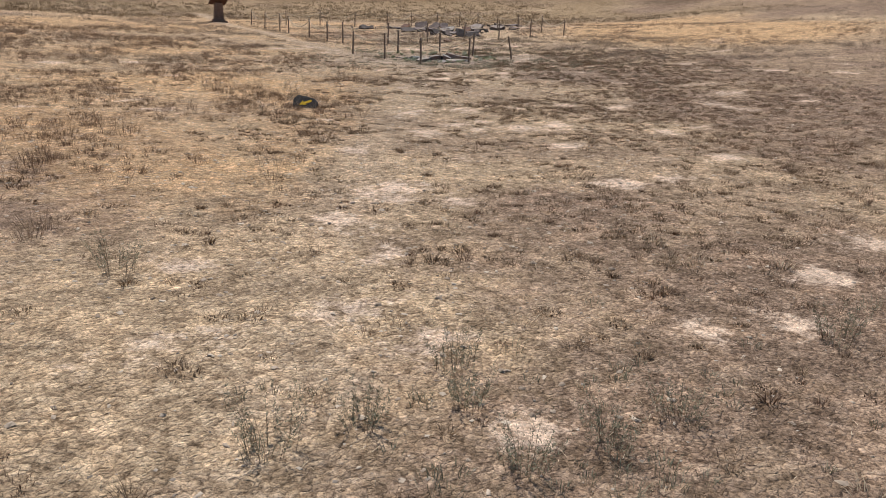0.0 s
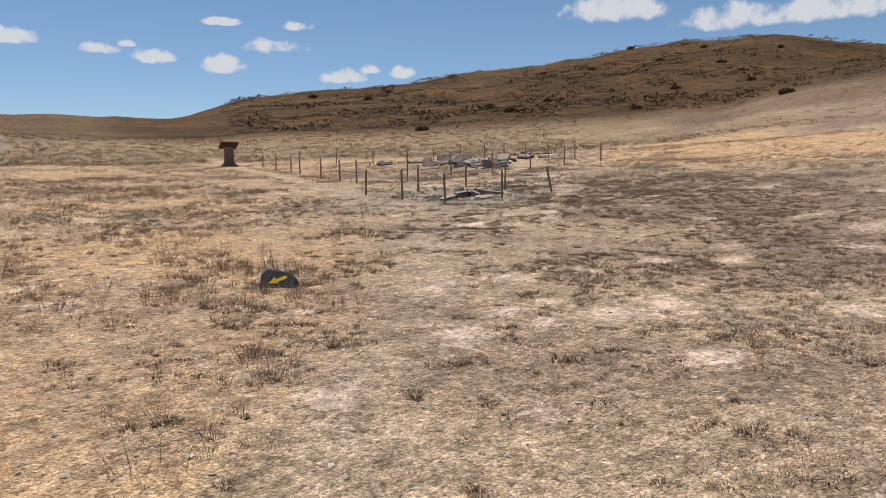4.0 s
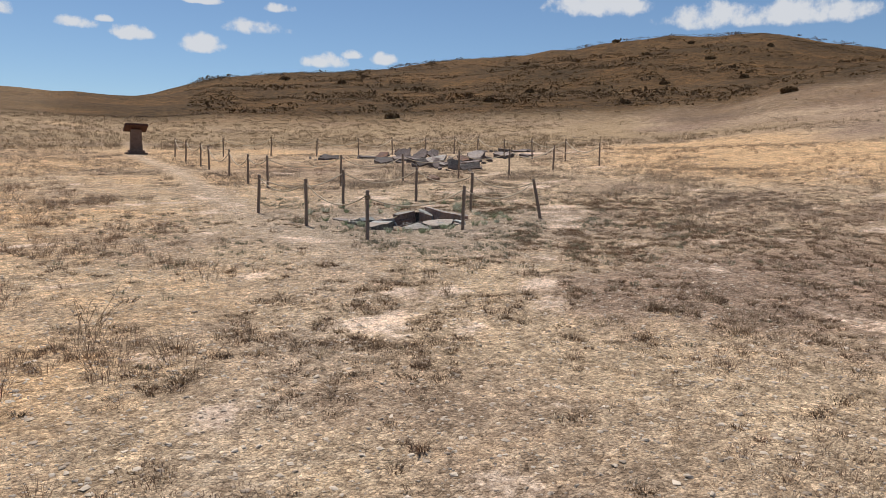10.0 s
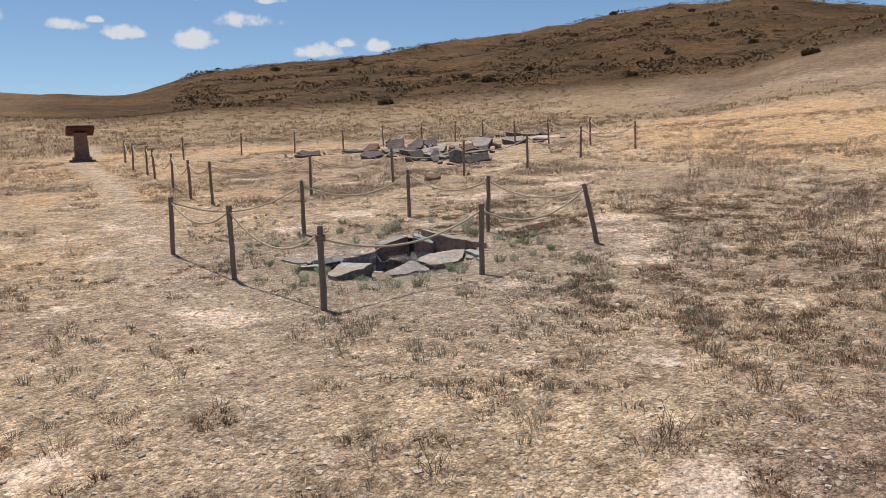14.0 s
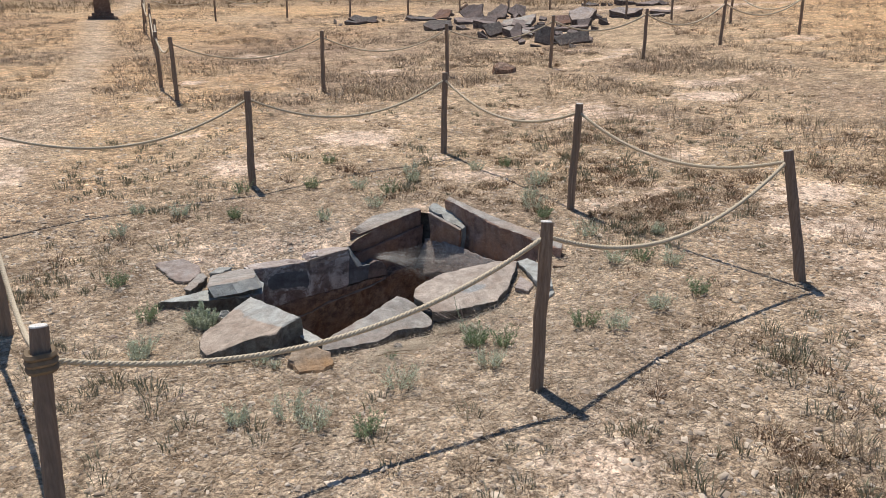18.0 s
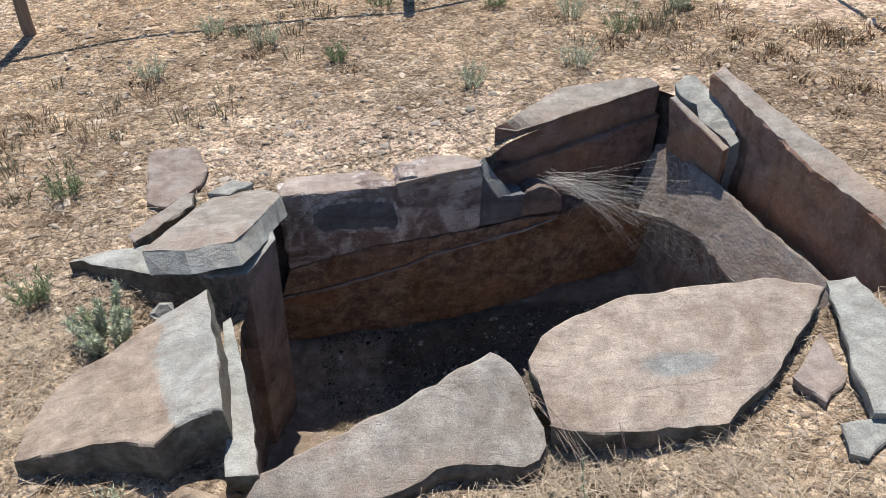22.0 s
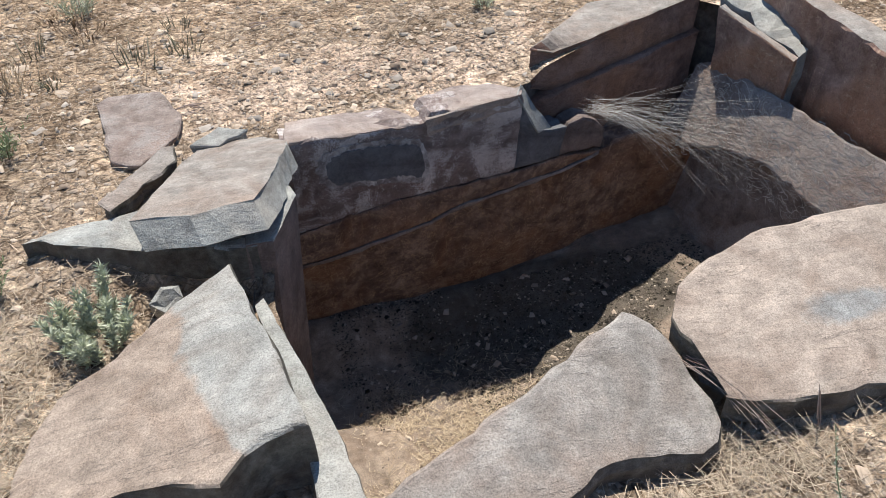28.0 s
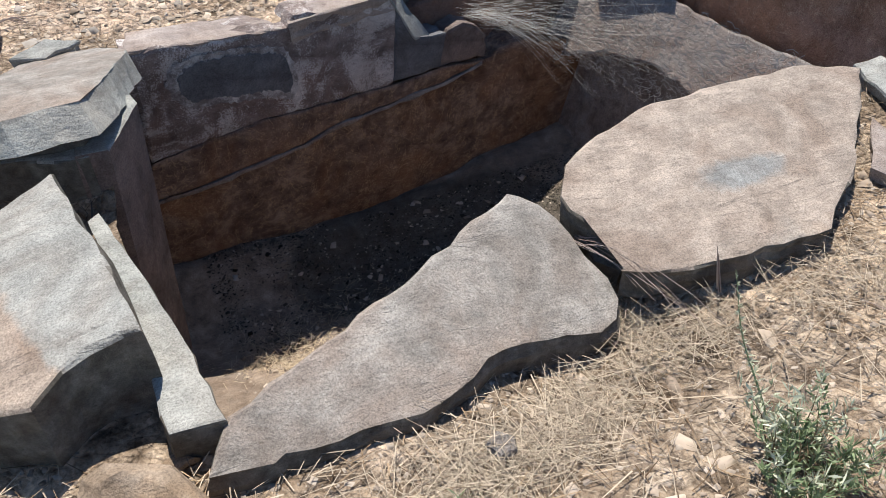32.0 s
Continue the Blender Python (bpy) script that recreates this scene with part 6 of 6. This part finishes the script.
def straw_heap(name, x, y, w, d, n, label, z=None, length=0.10, lift=0.03, turn=None, spread=0.5, width=0.00045, mat=None):
    px, py = rg.normal(0, w, n), rg.normal(0, d, n)
    a = rg.uniform(0, 2 * np.pi, n) if turn is None else rg.normal(turn, spread, n)
    L = length * rg.uniform(0.4, 1.2, n) / 2
    zz = np.abs(rg.normal(0, lift * 0.5, n)) * np.exp(-(px / w) ** 2 / 4)
    p, q = rg.uniform(-0.2, 0.2, n) * L, rg.uniform(-0.2, 0.3, n) * L
    wd = width
    dx, dy = np.cos(a), np.sin(a)
    V = np.stack([np.c_[px - dx * L - dy * wd, py - dy * L + dx * wd, zz + p], np.c_[px - dx * L + dy * wd, py - dy * L - dx * wd, zz + p],
                  np.c_[px + dx * L + dy * wd, py + dy * L - dx * wd, zz + q], np.c_[px + dx * L - dy * wd, py + dy * L + dx * wd, zz + q]], 1).reshape(-1, 3)
    ob = raw_mesh(name, V, (np.arange(n)[:, None] * 4 + np.array([0, 1, 2, 0, 2, 3])).ravel(), 3, mat or M_NEARSTRAW)
    ob.location = (x, y, (gz(x, y) if z is None else z) + 0.004)
    return tagged(ob, label, "straw", kind="stuff")


for k, (hx, hy, hw, hd, hn) in enumerate([(1.62, 0.78, .10, .035, 420), (1.80, 0.83, .06, .04, 260), (2.05, 0.88, .10, .04, 200), (2.35, 0.85, .12, .05, 220), (1.95, 0.96, .02, .05, 90), (1.45, 0.70, .1, .05, 220), (0.62, 1.45, .10, .12, 420), (0.7, 1.2, .08, .1, 260)]):
    straw_heap("straw_heap", hx, hy, hw, hd, hn * 2, "loose heap of dry straw against the slabs", length=0.075, mat=M_NEARSTRAW)
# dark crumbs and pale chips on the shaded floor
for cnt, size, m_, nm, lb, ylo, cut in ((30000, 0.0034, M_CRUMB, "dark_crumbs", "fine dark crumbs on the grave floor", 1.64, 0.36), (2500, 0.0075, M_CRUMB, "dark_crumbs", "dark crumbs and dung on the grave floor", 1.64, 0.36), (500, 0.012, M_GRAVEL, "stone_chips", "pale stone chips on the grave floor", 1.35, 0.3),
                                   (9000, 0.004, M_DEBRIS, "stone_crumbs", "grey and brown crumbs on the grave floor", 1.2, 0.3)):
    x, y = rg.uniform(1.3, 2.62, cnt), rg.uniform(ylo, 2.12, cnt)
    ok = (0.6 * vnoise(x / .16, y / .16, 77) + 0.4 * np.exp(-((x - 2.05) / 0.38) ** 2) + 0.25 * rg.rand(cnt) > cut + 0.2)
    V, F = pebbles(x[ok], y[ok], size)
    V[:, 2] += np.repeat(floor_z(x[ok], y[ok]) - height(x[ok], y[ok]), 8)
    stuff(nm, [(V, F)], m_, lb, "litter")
def stem_bundle(name, a, b, n, spread, rise, mat, label, rad=0.0011):
    """Long dead stems lying together from a towards b, fanning out at the far end."""
    root = tagged(new(name), label, "stems")
    a, b = Vector(a), Vector(b)
    root.location = a
    r2 = random.Random(31)
    bm = bmesh.new()
    for k in range(n):
        o = Vector((r2.gauss(0, .012), r2.gauss(0, .012), abs(r2.gauss(0, .008))))
        e = (b - a) * r2.uniform(0.5, 1.1) + Vector((r2.gauss(0, spread), r2.gauss(0, spread), abs(r2.gauss(0, .02))))
        up = r2.uniform(0.2, 1) * rise
        tube(bm, [o.lerp(e, s) + Vector((0, 0, up * 4 * s * (1 - s))) for s in (0, .25, .5, .75, 1)], [rad, rad, rad * .9, rad * .8, rad * .5], 4, False)
    ob = part("stem_tuft", bm, mat, root)
    ob["kind"] = "stuff"


stem_bundle("dead_stem_bundle", (1.925, 1.11, 0.065), (2.03, 0.87, 0.05), 12, 0.045, 0.03, M_PINKSTEM, "bundle of pinkish dead stems in the gap between two slabs", 0.0007)
stem_bundle("seed_stem", (2.10, 0.925, 0.03), (2.085, 0.955, 0.15), 3, 0.006, 0.0, M_PINKSTEM, "short dead seed stem standing at a slab's front edge")
stem_bundle("fallen_twig", (1.45, 0.70, 0.05), (1.72, 0.62, 0.05), 2, 0.03, 0.012, M_DRY, "crooked grey twig lying among straw", 0.002)
# litter lying on the grave floor, and a wind-blown tangle on the leaning end slab
straw_heap("floor_straw", 1.52, 1.50, .26, .14, 15000, "dry shredded straw on the floor of the grave", z=-0.652, length=0.028, lift=0.028, width=0.0005, mat=M_STRAW)


def dry_fan():
    """Thin dead stems caught under a stone, fanning out over the leaning end slab."""
    root = tagged(new("dry_grass_fan"), "fan of hair-thin pale dead grass stems caught at the grave's end", "grass")
    root.location = (2.20, 2.19, 0.03)
    bm = bmesh.new()
    r2 = random.Random(9)
    for k in range(90):
        a = radians(2 - 52 * r2.random() + r2.gauss(0, 3))
        ln = r2.uniform(0.22, 0.60)
        drop = r2.uniform(-0.04, 0.24)
        o = Vector((r2.gauss(0, .02), r2.gauss(0, .015), r2.gauss(0.0, .012)))
        ln = min(ln, (0.56 - o.x) / math.cos(a))
        pts = [o + Vector((math.cos(a) * ln * s, math.sin(a) * ln * s, -drop * s * s + 0.02 * math.sin(s * 3 + k))) for s in (0, .33, .66, 1)]
        tube(bm, pts, [0.00016, 0.0002, 0.0002, 0.00016], 3, False)
    part("stem_fan", bm, M_HAIR, root)


dry_fan()
# curled dead stems over the face of the leaning end slab
n = 1900
cy, cz = 2.32 - 0.80 * rg.rand(n) ** 1.2, -0.17 + 0.22 * rg.rand(n)
cx = 2.67 - 0.23 * (cy - 2.25) + 0.62 * cz - 0.010 - 0.03 * rg.rand(n)
a, w = rg.uniform(0, 6.28, n), rg.uniform(0.006, 0.03, n)
VV = []
for s in (0, 0.5, 1.0):
    px, py, pz = cx + 0.2 * np.cos(a) * w * s, cy + np.cos(a + 1.4 * s) * w, cz + np.sin(a + 1.4 * s) * w
    VV += [np.c_[px, py, pz - 0.0011], np.c_[px, py, pz + 0.0011]]
V = np.stack(VV, 1).reshape(-1, 3)
F = (np.arange(n)[:, None] * 6 + np.array([0, 2, 3, 0, 3, 1, 2, 4, 5, 2, 5, 3])).ravel()
tagged(raw_mesh("curled_litter", V, F, 3, M_HAIR), "curled dead stems on the leaning end slab", "litter", kind="stuff")

# scrub on the slopes
def bushes(x, y, w, h, n):
    """Low rounded bushes, each a cloud of small leaf clumps."""
    X, Y, Z, W, H = (np.repeat(v, n) for v in (x, y, height_at(x, y), w, h))
    m = len(X)
    a, r = rg.uniform(0, 2 * np.pi, m), np.sqrt(rg.rand(m)) * 0.5
    c = np.c_[X + r * W * np.cos(a) * 1.25, Y + r * W * np.sin(a), Z + H * rg.uniform(0, 1, m) * (1 - 3 * r * r)]
    d, e = rg.normal(0, 0.16, (m, 3)) * H[:, None], rg.normal(0, 0.16, (m, 3)) * H[:, None]
    V = np.stack([c - d, c + e, c + d, c - e], 1).reshape(-1, 3)
    return V, (np.arange(m)[:, None] * 4 + np.array([0, 1, 2, 0, 2, 3])).ravel()


def scrub(n, r0, r1, size, mat, label, name, az=(-5, 80)):
    r, a = r0 + (r1 - r0) * rg.rand(n) ** 0.8, np.radians(rg.uniform(az[0], az[1], n))
    x, y = OX + r * np.sin(a), OY + r * np.cos(a)
    ok = vnoise(x / 11, y / 11, 41) + 0.5 * rg.rand(n) > 0.62
    x, y = x[ok], y[ok]
    h = size * (0.4 + rg.rand(len(x)) ** 2)
    return stuff(name, [bushes(x, y, h * 3.0, h * 0.8, 26)], mat, label, "shrub")


def hill_shrub(x, y, w, h):
    """Low spreading bush: several leaning limbs and many small leaf clumps."""
    root = tagged(new("hill_shrub"), "dark brown low shrub on the open hillside", "shrub", "hill shrubs")
    root.location = (x, y, gz(x, y))
    V, F = blades(np.zeros(1), np.zeros(1), 26, h, w * 0.8, 0.03, 0.8, z=np.zeros(1))
    twigs = raw_mesh("limbs", V, F, 3, M_BUSH)
    twigs.parent, twigs["kind"] = root, "stuff"
    n = 320
    a, r = rg.uniform(0, 2 * np.pi, n), np.sqrt(rg.rand(n)) * w / 2
    c = np.c_[r * np.cos(a) * 1.2, r * np.sin(a), h * rg.uniform(0.1, 1, n) * (1.05 - (r / w * 1.7) ** 2)]
    d, e = rg.normal(0, 0.16, (n, 3)), rg.normal(0, 0.16, (n, 3))
    V = np.stack([c - d, c + e, c + d, c - e], 1).reshape(-1, 3)
    raw_mesh("crown", V, (np.arange(n)[:, None] * 4 + np.array([0, 1, 2, 0, 2, 3])).ravel(), 3, M_BUSH).parent = root


SHRUBS = [(84.8, 115.8), (80.3, 137.4), (83.5, 171.9), (74.3, 85.8), (63.9, 68.8), (83.7, 81.2), (100.3, 159.7), (141.7, 84.3), (98, 64.7), (136.8, 118.8), (104.2, 54.4), (177, 113), (67.5, 28.2), (67.9, 48.8), (38.6, 56),
          (166.8, 84.4), (150, 107.4), (180.8, 142.3), (137.5, 137.1)]
for k, (px, py) in enumerate(SHRUBS):
    far = math.hypot(px, py) / 150
    hill_shrub(px, py, 0.5 * (2.2 + 1.6 * (k * 7 % 5) / 4) * min(1.1, far + 0.25), 0.5 * min(1.1, far + 0.2))
scrub(10000, 85, 245, 0.42, M_BUSH, "brown low shrubs dotted over the hillside", "hill_shrubs", (19, 80))
scrub(900, 85, 245, 0.95, M_BUSH, "larger brown shrubs dotted over the hillside", "hill_shrubs", (20, 62))
# tall grey-brown grass on the plain before the hill
r, a = 22 + 70 * rg.rand(9000) ** 1.3, np.radians(rg.uniform(-8, 78, 9000))
x, y = OX + r * np.sin(a), OY + r * np.cos(a)
ok = (soil_at(x, y, "steppe") > 0.25 + 0.3 * rg.rand(len(x))) & (soil_at(x, y, "worn") < 0.2) & ((a < radians(48)) | (r < 46) | (rg.rand(len(x)) < 0.15))
x, y, r = x[ok], y[ok], r[ok]
h = rg.uniform(0.10, 0.26, len(x))
stuff("tall_dry_grass", [blades(x, y, 16, h, h * 3.2, 0.004 + 0.00009 * r, 0.9)], M_STEPPE, "tall grey-brown dry grass on the plain")
